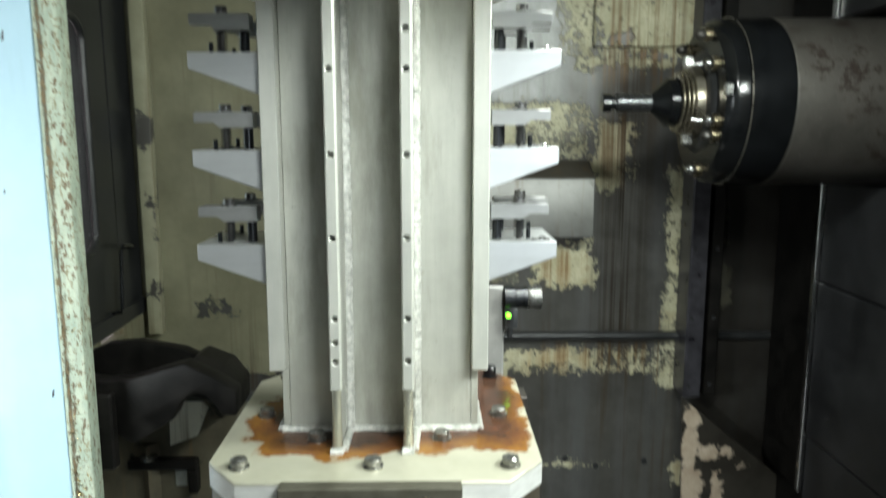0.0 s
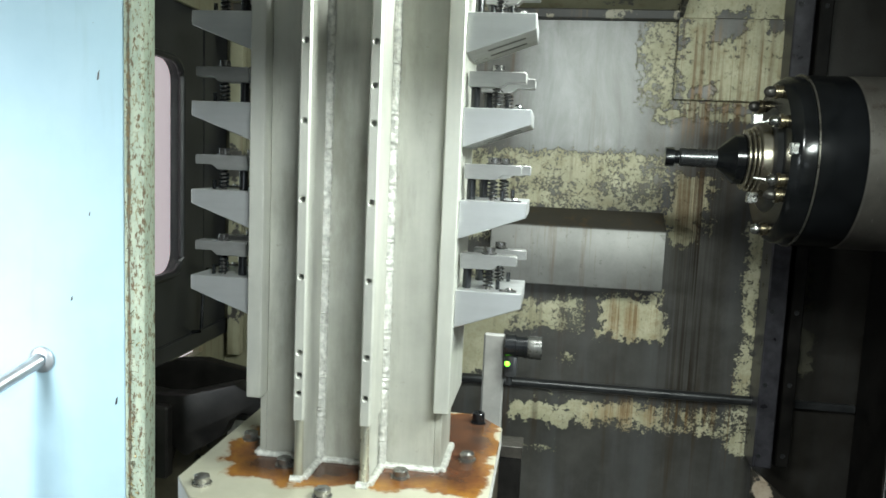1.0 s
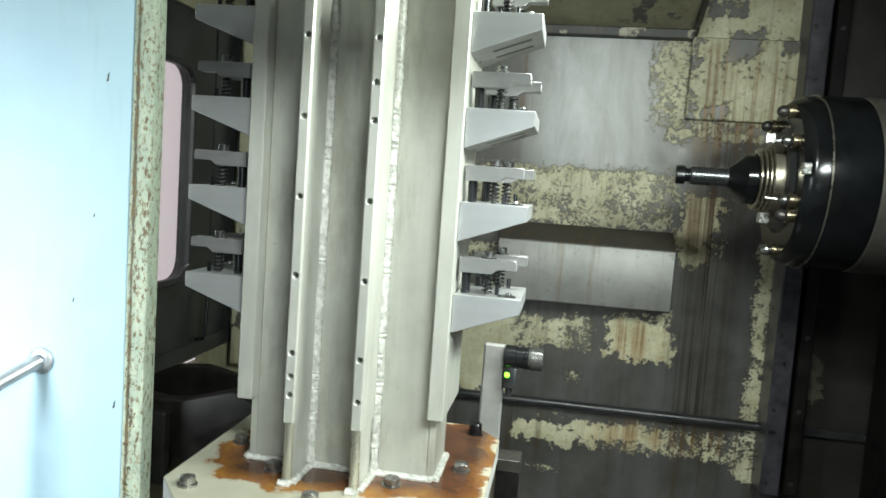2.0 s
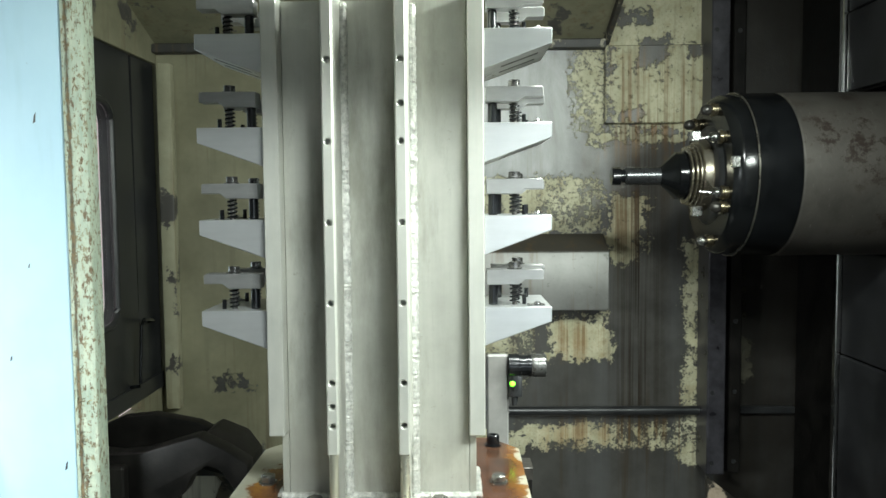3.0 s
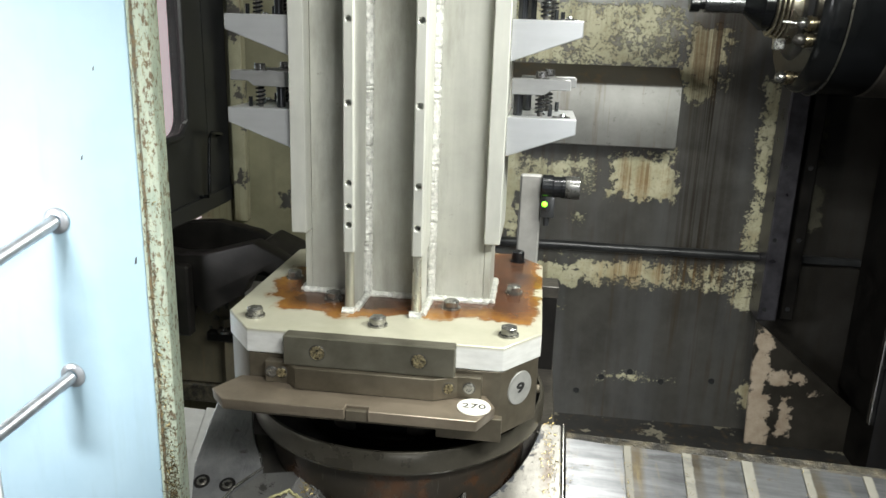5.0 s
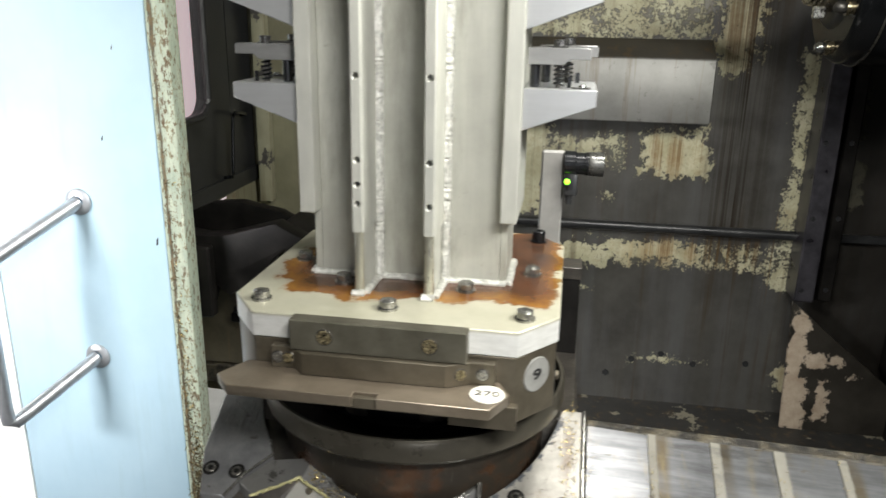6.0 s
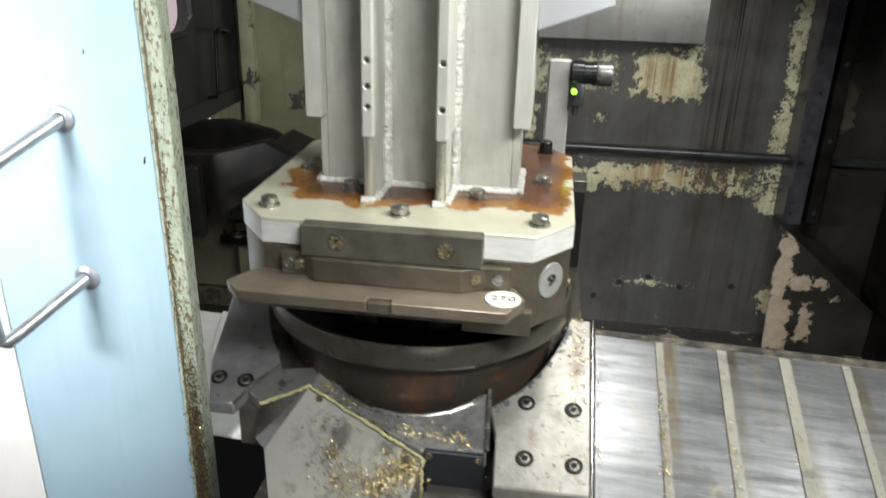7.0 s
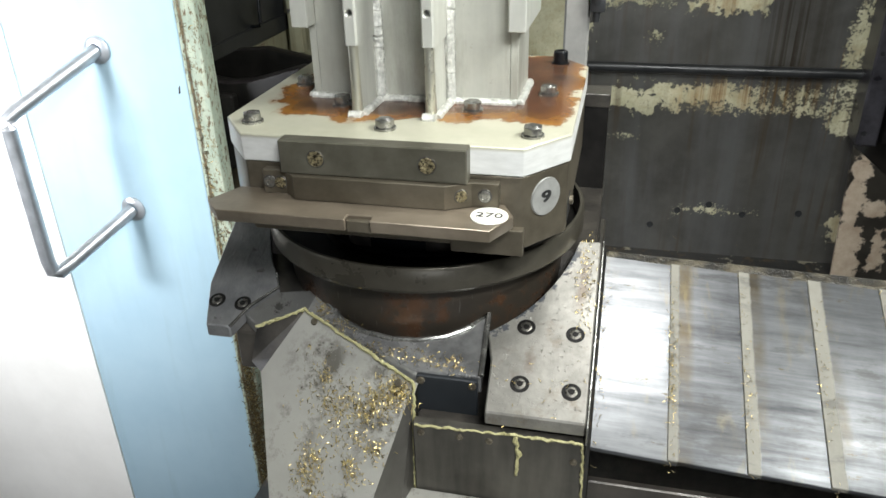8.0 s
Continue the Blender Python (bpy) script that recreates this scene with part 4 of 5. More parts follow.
def on_slope(x, y, lift=0.0):
    return (x, y, 0.90 + SL * y + lift)


def arc(r, a0, a1, n):
    return [(r * math.cos(radians(a0 + (a1 - a0) * k / n)), r * math.sin(radians(a0 + (a1 - a0) * k / n))) for k in range(n + 1)]


def hammered_material():
    """Dark oily casting with a rippled, hand-scraped skin."""
    m = Mat("rippled_dark_casting")
    ripple = m.noise(1.0, 4, 0.6, m.scaled(70, 28, 28), 0.8)
    cloud = m.noise(9, 6, 0.7)
    c = m.mix(m.span(cloud, 0.32, 0.68), (0.10, 0.102, 0.104), (0.22, 0.22, 0.215))
    c = m.mix(m.span(m.noise(30, 6, 0.75), 0.60, 0.68, 0.0, 0.7), c, (0.035, 0.028, 0.018))
    return m.done(c, m.span(cloud, 0.3, 0.7, 0.38, 0.26), 0.45, ripple, 0.004, 0.6)


def plate_material():
    """Pitted casting rubbed bright, with slate paint left in flakes round the table and brown oil stains."""
    m = Mat("rubbed_pitted_casting")
    x, y, z = m.axes()
    y = m.math("SUBTRACT", y, 0.2)
    c = m.mix(m.span(m.noise(14, 6, 0.7), 0.32, 0.68), (0.15, 0.143, 0.126), (0.27, 0.26, 0.232))
    reach = m.math("SQRT", m.math("ADD", m.math("MULTIPLY", x, x), m.math("MULTIPLY", y, y)))
    flake = m.span(m.math("ADD", m.noise(38, 6, 0.75), m.span(reach, 0.272, 0.30, 0.10, -0.22)), 0.585, 0.605)
    c = m.mix(flake, c, (0.040, 0.044, 0.050))
    stain = m.patches([(0.213, -0.262, 0.003, 0.022), (0.192, -0.285, 0.004, 0.010), (0.276, -0.135, 0.004, 0.05)], x, y, m.math("MULTIPLY", m.math("SUBTRACT", m.noise(60, 5, 0.7), 0.5), 0.03), 0.008)
    c = m.mix(m.math("MULTIPLY", stain, 0.75), c, (0.075, 0.040, 0.022))
    brown = m.span(m.noise(24, 6, 0.75), 0.56, 0.70, 0.0, 0.5)
    c = m.mix(brown, c, (0.12, 0.088, 0.058))
    pit = m.span(m.noise(130, 5, 0.7), 0.60, 0.70)
    c = m.mix(m.math("MULTIPLY", pit, 0.6), c, (0.07, 0.064, 0.052))
    return m.done(c, m.span(flake, 0, 1, 0.38, 0.5), m.span(flake, 0, 1, 0.5, 0.1), m.math("SUBTRACT", m.noise(45, 5, 0.6), m.math("MULTIPLY", pit, 0.7)), 0.0012, 0.5)


HAMMERED = hammered_material()
saddle = thing("saddle", (0, -0.2, 0.45), "worn cast saddle plates round the rotary table", "machine saddle")
pts = [(0.162, -0.345), (0.300, -0.345), (0.298, -0.05)] + arc(0.268, -11, -57, 9) + [(0.158, -0.268)]
slab = part("cover_plate", bm_prism([on_slope(x, y) for x, y in pts], (0, 0, -0.022), 0.002), plate_material(), saddle)
part("side_strip", bm_prism([on_slope(0.3005, -0.352, 0.002), on_slope(0.3035, -0.352, 0.002), on_slope(0.3035, -0.05, 0.002), on_slope(0.3005, -0.05, 0.002)], (0, 0, -0.03), 0.0008), BOLT, saddle, "bright scraper strip")
pts = [(-0.296, -0.264), (-0.322, -0.19), (-0.333, -0.045)] + arc(0.270, 189, 217, 6) + [(-0.202, -0.186), (-0.238, -0.226), (-0.256, -0.264)]
slab2 = part("cover_plate", bm_prism([on_slope(x, y) for x, y in pts[::-1]], (0, 0, -0.022), 0.002), HAMMERED, saddle)
part("worn_rim", bm_tube([on_slope(x, y, 0.0003) for x, y in pts[9:13]], 0.0026, 8), BOLT, saddle, "bright worn casting edge")
pts = [(-0.203, -0.193), (-0.1345, -0.181), (-0.1425, -0.223), (-0.213, -0.254), (-0.242, -0.236)]
part("side_collar", bm_prism([on_slope(x, y, -0.003) for x, y in pts], (0, 0, -0.02), 0.0015), CASTING_DARK, saddle)
nz = Vector((0, -SL, 1)).normalized()
sock = finish(bm_lathe([(0.0008, 0.0042), (0.0015, 0.0048), (0.0015, 0.0074), (0.0008, 0.0086)], (0, 0, 0), nz, 24), "socket_screw", plain("socket_steel", (0.06, 0.057, 0.05), (0.17, 0.162, 0.142), 90, 0.3, 0.8))
bore = finish(merge(bm_lathe([(0.0002, 0.0136), (0.0005, 0.0132), (0.0005, 0.0)], (0, 0, 0), nz, 28), bm_lathe([(0.0016, 0.0046), (0.0016, 0)], (0, 0, 0), nz, 6)), "counterbore", ARM_BLACK)
for x, y in ((0.201, -0.212), (0.273, -0.216), (0.204, -0.300), (0.276, -0.303)):
    piece("socket_screw", sock, slab, Matrix.Translation(on_slope(x, y, 0.0002)))
    piece("counterbore", bore, slab, Matrix.Translation(on_slope(x, y, 0.0002)))
for x, y in ((-0.296, -0.221), (-0.251, -0.222)):
    piece("socket_screw", sock, slab2, Matrix.Translation(on_slope(x, y, 0.0002)))
    piece("counterbore", bore, slab2, Matrix.Translation(on_slope(x, y, 0.0002)))
pts = [(-0.142, -0.222), (0.050, -0.300), (0.148, -0.296), (0.142, -0.197), (0.118, -0.222), (0.085, -0.241), (0.048, -0.251), (0.005, -0.254), (-0.040, -0.248), (-0.080, -0.232), (-0.110, -0.207), (-0.134, -0.183)]
part("front_collar", bm_prism([on_slope(x, y) for x, y in pts], (0, 0, -0.03), 0.002), plain("greasy_casting", (0.13, 0.13, 0.128), (0.40, 0.398, 0.39), 11, 0.26, 0.7, 0.002), saddle)
rim_pts = [on_slope(x, y, 0.0005) for x, y in pts[2:]]
part("worn_rim", bm_tube(rim_pts, 0.0042, 8), BOLT, saddle, "bright worn casting edge")
part("saddle_body", bm_box((0.06, -0.335, 0.40), (0.30, 0.40, 0.712), 0.003), OILY_STEEL, saddle)
part("saddle_body", bm_box((-0.24, -0.16, 0.40), (0.0595, 0.40, 0.712), 0.003), OILY_STEEL, saddle)
part("saddle_side", bm_prism([on_slope(-0.256, -0.250, -0.023), on_slope(-0.256, -0.10, -0.023), (-0.256, -0.10, 0.70), (-0.256, -0.250, 0.70)], (0.119, 0, 0), 0.003), OILY_STEEL, saddle)
part("saddle_rear", bm_prism([(-0.34, -0.10, 0.716), (-0.34, 0.36, 0.716), (-0.34, 0.36, 0.82), (-0.34, -0.03, 0.85)], (0.63, 0, 0), 0.003), OILY_STEEL, saddle)
cov = part("black_cover", bm_box((0.056, -0.3085, 0.695), (0.145, -0.3005, 0.772), 0.0015), plain("navy_black_plate", (0.008, 0.010, 0.012), (0.014, 0.017, 0.020), 6, 0.5), saddle, "black cover plate with four screws")
for x in (0.063, 0.138):
    for z in (0.703, 0.764):
        part("cover_screw", bm_lathe([(0, 0.006), (0.003, 0.0055), (0.0035, 0.003), (0.002, 0.0025), (0.002, 0)], (x, -0.3085, z), (0, -1, 0), 12), DARK_STEEL, cov)
sheet = part("front_panel", bm_box((0.060, -0.352, 0.48), (0.300, -0.336, 0.722), 0.002), streaked("greasy_front_sheet", (0.035, 0.033, 0.028), (0.105, 0.098, 0.082)), saddle)
for x, z in ((0.072, 0.706), (0.128, 0.707), (0.170, 0.707), (0.287, 0.690)):
    part("panel_screw", bm_lathe([(0, 0.0055), (0.0022, 0.0050), (0.0032, 0.0030), (0.0020, 0.0024), (0.0020, 0)], (x, -0.352, z), (0, -1, 0), 12), DARK_STEEL, sheet)
part("foot_ledge", bm_box((0.04, -0.46, 0.585), (0.31, -0.353, 0.60), 0.002), CHUTE, saddle)

# chip guard: folded sheet before the saddle
A, B = Vector((-0.142, -0.226, 0.808)), Vector((0.056, -0.319, 0.766))
guard = thing("chip_guard", (-0.05, -0.35, 0.55), "folded steel chip guard strewn with brass swarf", "chip guard")
C, D = Vector((0.008, -0.472, 0.598)), Vector((-0.122, -0.468, 0.568))
E = Vector((-0.201, -0.287, 0.725))
part("main_sheet", bm_prism([A, B, C, D, E], (0.004, 0.006, -0.006)), CHUTE, guard)
# left fold of the same sheet: dark steel colour stands in for its shade
part("left_sheet", bm_prism([A, E, (-0.215, -0.285, 0.742), (-0.215, -0.255, 0.782)], (0, 0.004, -0.006)), OILY_STEEL, guard)
part("right_sheet", bm_prism([B, C, (0.045, -0.44, 0.50), (0.060, -0.335, 0.52)], (-0.005, 0, -0.003)), plain("guard_side", (0.05, 0.047, 0.04), (0.1, 0.095, 0.085), 6, 0.4, 0.4), guard)
for q in (A + Vector((0.02, -0.016, -0.010)), B + Vector((-0.022, -0.004, -0.001))):
    part("guard_screw", bm_lathe([(0, 0.006), (0.003, 0.005), (0.0035, 0)], q, (-0.3, -0.7, 0.65), 12), DARK_STEEL, guard)


def wavy(points, step, amp):
    out = []
    for p, q in zip(points, points[1:]):
        p, q = Vector(p), Vector(q)
        n = max(1, int((q - p).length / step))
        out += [p.lerp(q, k / n) + Vector([rnd.uniform(-amp, amp) for _ in range(3)]) for k in range(n)]
    return out + [Vector(points[-1])]


up = Vector((0, -0.003, 0.002))
part("sealant_bead", bm_tube(wavy([(-0.215, -0.255, 0.786), A + up, A.lerp(B, 0.5) + up, B + up, (0.056, -0.335, 0.70), (0.058, -0.354, 0.52)], 0.005, 0.0012), 0.0026, 7, 0.32, 1.0, rnd), SEALANT, guard, "yellowed sealant bead")
part("sealant_bead", bm_tube(wavy([(0.062, -0.353, 0.719), (0.14, -0.354, 0.722), (0.20, -0.353, 0.724), (0.297, -0.353, 0.724), (0.301, -0.355, 0.62), (0.298, -0.355, 0.55)], 0.005, 0.0014), 0.0019, 7, 0.35, 1.0, rnd), SEALANT, saddle, "yellowed sealant bead")
part("sealant_bead", bm_tube(wavy([(0.206, -0.354, 0.722), (0.212, -0.355, 0.69), (0.209, -0.355, 0.655)], 0.005, 0.002), 0.0032, 7, 0.35, 1.0, rnd), SEALANT, saddle)


# ---- telescopic way covers ----
def way_cover(x0, step, count, sign, label, near=-0.362):
    c = thing("way_cover", (x0, -0.2, 0.6), label, "way cover")
    wd = abs(step)
    bm = bm_prism([(0, y, 0.885 + SL * y) for y in (near, -0.06)] + [(0, -0.06, 0.885 - SL * 0.06 - 0.006), (0, near, 0.885 + SL * near - 0.006)], (wd + 0.012, 0, -0.0075 if sign > 0 else 0), 0.0008)
    me = finish(bm, "slat", SLAT)
    bare = me.copy()
    bare.transform(Matrix.Translation((0.04, 0, 0)))
    for k in range(count):
        x = x0 + step * k if sign > 0 else x0 + step * (k + 1) - 0.012
        if k:
            piece("slat", me, c, Matrix.Translation((x, 0, -0.004 * k)))
        else:
            piece("slat", bare, c, Matrix.Translation((x - 0.04, 0, 0)))
    a, b = sorted((x0, x0 + step * count))
    if near > -0.3:
        return c
    part("apron", bm_box((a, -0.352, 0.20), (b, -0.34, 0.66), 0.002), OILY_STEEL, c)
    part("rear_apron", bm_box((a, -0.058, 0.20), (b, -0.048, 0.80), 0.002), OILY_STEEL, c)
    part("gutter_rail", bm_prism([(a, -0.047, 0.846), (a, -0.024, 0.852), (a, -0.024, 0.80), (a, -0.047, 0.78)], (b - a, 0, -0.03), 0.003), GREASY, c, "greasy dark gutter rail strewn with chips")
    return c


way_cover(0.307, 0.100, 11, 1, "scraped bright steel telescopic way cover")


# ---- touch probe behind the pallet ----
probe = thing("tool_probe", (0.22, 0.33, 0.86), "grey probe stand with black sensor and green light", "tool probe")
part("stand", bm_box((0.193, 0.322, 0.90), (0.240, 0.338, 1.257), 0.004), plain("grey_stand_paint", (0.155, 0.152, 0.142), (0.225, 0.22, 0.205), 12, 0.45, 0.1), probe)
part("base_block", bm_box((0.16, 0.30, 0.80), (0.288, 0.36, 0.992), 0.002), ARM_BLACK, probe)
part("cap_plate", bm_box((0.225, 0.298, 0.9925), (0.290, 0.362, 1.019), 0.0015), OILY_STEEL, probe)
sens = part("sensor", bm_lathe([(0, 0), (0, 0.025), (0.022, 0.025), (0.024, 0.022), (0.040, 0.022), (0.041, 0.0235), (0.048, 0.0235)], (0.240, 0.325, 1.233), (1, 0, 0), 36), BLACK_GLOSS, probe, "black sensor barrel")
part("sensor_ring", bm_lathe([(0, 0.0238), (0.003, 0.0245), (0.010, 0.0245), (0.0105, 0.0238), (0.012, 0.0238), (0.0125, 0.0245), (0.029, 0.0245), (0.030, 0.0236), (0.030, 0)], (0.2885, 0.325, 1.233), (1, 0, 0), 36), plain("sensor_steel", (0.08, 0.08, 0.075), (0.15, 0.15, 0.14), 30, 0.28, 0.7), sens, "bright steel sensor ring")
part("cable_gland", bm_lathe([(0, 0.013), (0.03, 0.013), (0.04, 0.008), (0.065, 0.006), (0.065, 0)], (0.252, 0.318, 1.215), (0, 0, -1), 18), BLACK, probe)
part("light_housing", bm_box((0.2405, 0.308, 1.168), (0.268, 0.334, 1.2125), 0.003, 2), BLACK, probe, "black housing of the status light")
part("status_light", bm_lathe([(0, 0.0065), (0.004, 0.005), (0.006, 0)], (0.2475, 0.3078, 1.198), (0, -1, 0.1), 16), LED, probe, "glowing green light")


# ---- spindle with tool ----
SY, SZ = 1.60, 1.672
sp = thing("spindle", (1.2, SY, SZ), "black machine spindle with a tool holder clamped in", "spindle")
ax = (1, 0, 0)
part("housing", bm_lathe([(1.305, 0), (1.305, 0.298), (1.31, 0.302), (2.1, 0.302), (2.1, 0)], (0, SY, SZ), ax, 96), GREY_CYL, sp, "grey phosphated housing")
part("front_cap", bm_lathe([(1.078, 0), (1.078, 0.268), (1.084, 0.276), (1.104, 0.292), (1.112, 0.295), (1.150, 0.297), (1.152, 0.3035), (1.157, 0.3035), (1.159, 0.301), (1.297, 0.302), (1.305, 0.298), (1.305, 0)], (0, SY, SZ), ax, 96), BLACK_GLOSS, sp, "glossy black end cap")
part("cap_band", bm_lathe([(1.1515, 0.300), (1.1515, 0.3045), (1.1570, 0.3045), (1.1570, 0.300)], (0, SY, SZ), ax, 96), plain("worn_band_steel", (0.10, 0.092, 0.078), (0.17, 0.16, 0.14), 20, 0.3, 0.7), sp, "thin worn steel band")
fl = part("nose_flange", bm_lathe([(1.062, 0.10), (1.062, 0.165), (1.066, 0.175), (1.0785, 0.186), (1.0785, 0)], (0, SY, SZ), ax, 72), BLACK, sp)
part("tool_holder", bm_lathe([(0.898, 0.034), (0.905, 0.040), (0.948, 0.080), (0.955, 0.088), (0.984, 0.089), (0.987, 0.084), (0.99, 0.084)], (0, SY, SZ), ax, 56), BLACK_GLOSS, sp, "black tapered tool holder")
part("tool_shank", bm_lathe([(0.768, 0.02), (0.768, 0.030), (0.772, 0.0335), (0.850, 0.0335), (0.851, 0.0325), (0.853, 0.0325), (0.854, 0.0335), (0.902, 0.0335), (0.902, 0)], (0, SY, SZ), ax, 36), plain("tool_steel", (0.080, 0.083, 0.086), (0.105, 0.108, 0.111), 14, 0.28, 0.8, 0.0002), sp)
hx = [(0.718, SY + 0.036 * math.cos(math.tau * i / 6 + 0.3), SZ + 0.036 * math.sin(math.tau * i / 6 + 0.3)) for i in range(6)]
part("tool_tip", merge(bm_prism(hx, (0.034, 0, 0), 0.003), bm_rod((0.750, SY, SZ), (0.770, SY, SZ), 0.025, 24)), BLACK_GLOSS, sp)
collar_steel = plain("bronzed_steel", (0.30, 0.27, 0.20), (0.46, 0.42, 0.34), 12, 0.24, 0.9)
for k, (x0, r0) in enumerate(((0.988, 0.108), (1.003, 0.113), (1.017, 0.118))):
    part("collar_ring", bm_lathe([(x0, 0.085), (x0, r0 - 0.004), (x0 + 0.002, r0), (x0 + 0.007, r0), (x0 + 0.009, r0 - 0.004), (x0 + 0.009, 0.085)], (0, SY, SZ), ax, 64), collar_steel, sp, "thin bright ring of the grooved collar")
part("collar_core", bm_lathe([(0.986, 0.0), (0.986, 0.092), (1.068, 0.096), (1.068, 0)], (0, SY, SZ), ax, 48), BLACK_GLOSS, sp)
part("bright_ring", bm_lathe([(1.027, 0.09), (1.027, 0.129), (1.030, 0.133), (1.056, 0.134), (1.058, 0.130), (1.061, 0.130), (1.063, 0.136), (1.067, 0.136), (1.067, 0.09)], (0, SY, SZ), ax, 64), plain("ring_bright", (0.27, 0.245, 0.19), (0.42, 0.39, 0.32), 10, 0.3, 0.9), sp)
NOZZLE = plain("bright_nozzle_steel", (0.16, 0.16, 0.155), (0.52, 0.52, 0.50), 60, 0.16, 0.95, 0.0003)
brass_seat = plain("nozzle_brass", (0.12, 0.102, 0.065), (0.24, 0.205, 0.135), 30, 0.3, 0.9)


def nozzle(angle, rad, ball, tip):
    """A ball nozzle in its seat on the nose of the spindle."""
    c, s = math.cos(radians(angle)), math.sin(radians(angle))
    y, z = SY + rad * c, SZ + rad * s
    b = part("coolant_nozzle", bm_lathe([(-0.034, 0), (-0.034, 0.006), (-0.030, 0.013), (-0.020, 0.019), (-0.008, 0.020), (0.0, 0.016), (0.002, 0.012)], (1.054, y, z), ax, 24), ball, sp, "ball nozzle in its seat")
    part("nozzle_seat", bm_lathe([(0.0, 0.012), (0.0, 0.024), (0.010, 0.025), (0.012, 0.021), (0.030, 0.021)], (1.054, y, z), ax, 24), brass_seat, b, "brass seat ring")
    if tip:
        part("nozzle_tip", bm_rod((1.024, y, z), (0.982, y - 0.008 * c, z - 0.012 * s), 0.0042, 10), ZINC, b)


for angle, rad, ball, tip in ((112, 0.252, SCREW_RIM, False), (145, 0.225, NOZZLE, True), (197, 0.225, NOZZLE, True), (210, 0.235, SCREW_RIM, False), (256, 0.250, NOZZLE, False), (62, 0.225, SCREW_RIM, False)):
    nozzle(angle, rad, ball, tip)
for angle, r in ((108, 0.150), (242, 0.150), (172, 0.272)):
    c, s = math.cos(radians(angle)), math.sin(radians(angle))
    y, z = SY + r * c, SZ + r * s
    part("drive_key", bm_box((0.998 if r < 0.2 else 1.070, y - 0.015, z - 0.019), (1.034 if r < 0.2 else 1.098, y + 0.015, z + 0.019), 0.004), ZINC, fl, "bright drive key")


# ---- black changer arm beside the pallet ----
armt = thing("changer_arm", (-0.8, 0.9, 0.62), "oily black curved changer arm", "changer arm")


def swept(outline_xz, y, depth, k=1.0, bevel=0.006):
    """A wall of the arm: an outline in x and z, drawn out along y; k spreads it away from the tower."""
    pts = [(0.083 + (x - 0.083) * k, y, 1.6 + (z - 1.6) * k) for x, z in outline_xz]
    return bm_prism(pts, (0, depth, 0), bevel, 2)


front = [(-1.02, 0.873), (-0.862, 0.854), (-0.789, 0.861), (-0.626, 0.908), (-0.545, 0.868), (-0.480, 0.826), (-0.480, 0.751), (-0.521, 0.751), (-0.561, 0.807), (-0.602, 0.821), (-0.643, 0.791), (-0.667, 0.739), (-0.789, 0.663), (-0.84, 0.70), (-1.02, 0.76)]
rear = [(-1.0, 0.905), (-0.955, 0.917), (-0.862, 0.959), (-0.765, 0.968), (-0.635, 0.943), (-0.521, 0.882), (-0.480, 0.826), (-0.48, 0.76), (-0.62, 0.80), (-1.0, 0.80)]
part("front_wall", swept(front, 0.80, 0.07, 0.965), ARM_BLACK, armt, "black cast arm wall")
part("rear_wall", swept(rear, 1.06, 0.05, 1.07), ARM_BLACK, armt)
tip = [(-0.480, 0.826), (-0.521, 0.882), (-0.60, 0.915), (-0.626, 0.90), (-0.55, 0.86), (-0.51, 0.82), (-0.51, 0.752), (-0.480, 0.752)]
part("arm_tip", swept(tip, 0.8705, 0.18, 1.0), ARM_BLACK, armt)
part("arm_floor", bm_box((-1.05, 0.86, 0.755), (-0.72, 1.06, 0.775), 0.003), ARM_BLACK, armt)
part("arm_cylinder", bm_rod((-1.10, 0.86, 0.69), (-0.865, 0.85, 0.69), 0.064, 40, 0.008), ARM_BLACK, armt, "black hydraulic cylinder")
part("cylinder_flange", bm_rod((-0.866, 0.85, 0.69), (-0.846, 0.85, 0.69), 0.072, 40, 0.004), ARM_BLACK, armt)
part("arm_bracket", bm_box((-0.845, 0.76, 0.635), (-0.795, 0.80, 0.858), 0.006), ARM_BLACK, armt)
armt.location = Vector((0.13, -1.29, 1.6)) + (armt.location - Vector((0.13, -1.29, 1.6))) * 1.15
armt.scale = (1.15, 1.15, 1.15)
FAR_Y = 1.50
MURKY = cream_paint("murky_panel_paint", (0.055, 0.047, 0.030), (0.115, 0.100, 0.066), 0.86, (0.025, 0.022, 0.016))
panel = thing("splash_guard", (-0.9, FAR_Y, 0.1), "murky brown splash guard sheet behind the changer arm", "splash guard")
part("panel_sheet", bm_box((-1.285, FAR_Y, 0.10), (-0.50, FAR_Y + 0.02, 0.58), 0.003), MURKY, panel)
part("panel_rim", bm_box((-1.285, FAR_Y - 0.015, 0.565), (-0.50, FAR_Y - 0.0005, 0.60), 0.004), DARK_WORN, panel)
part("panel_fold", bm_prism([(-1.02, FAR_Y - 0.001, 0.10), (-0.985, FAR_Y - 0.04, 0.10), (-0.95, FAR_Y - 0.001, 0.10)], (0, 0, 0.30), 0.002), MURKY, panel, "folded stiffening rib")
part("cream_plate", bm_prism([(-0.905, FAR_Y - 0.001, 0.39), (-0.80, FAR_Y - 0.001, 0.43), (-0.755, FAR_Y - 0.001, 0.54), (-0.80, FAR_Y - 0.001, 0.60), (-0.90, FAR_Y - 0.001, 0.57)], (0, -0.012, 0), 0.002), cream_paint("splash_cream", (0.62, 0.60, 0.50), (0.76, 0.74, 0.64), 0.95), panel, "pale cream cover plate")
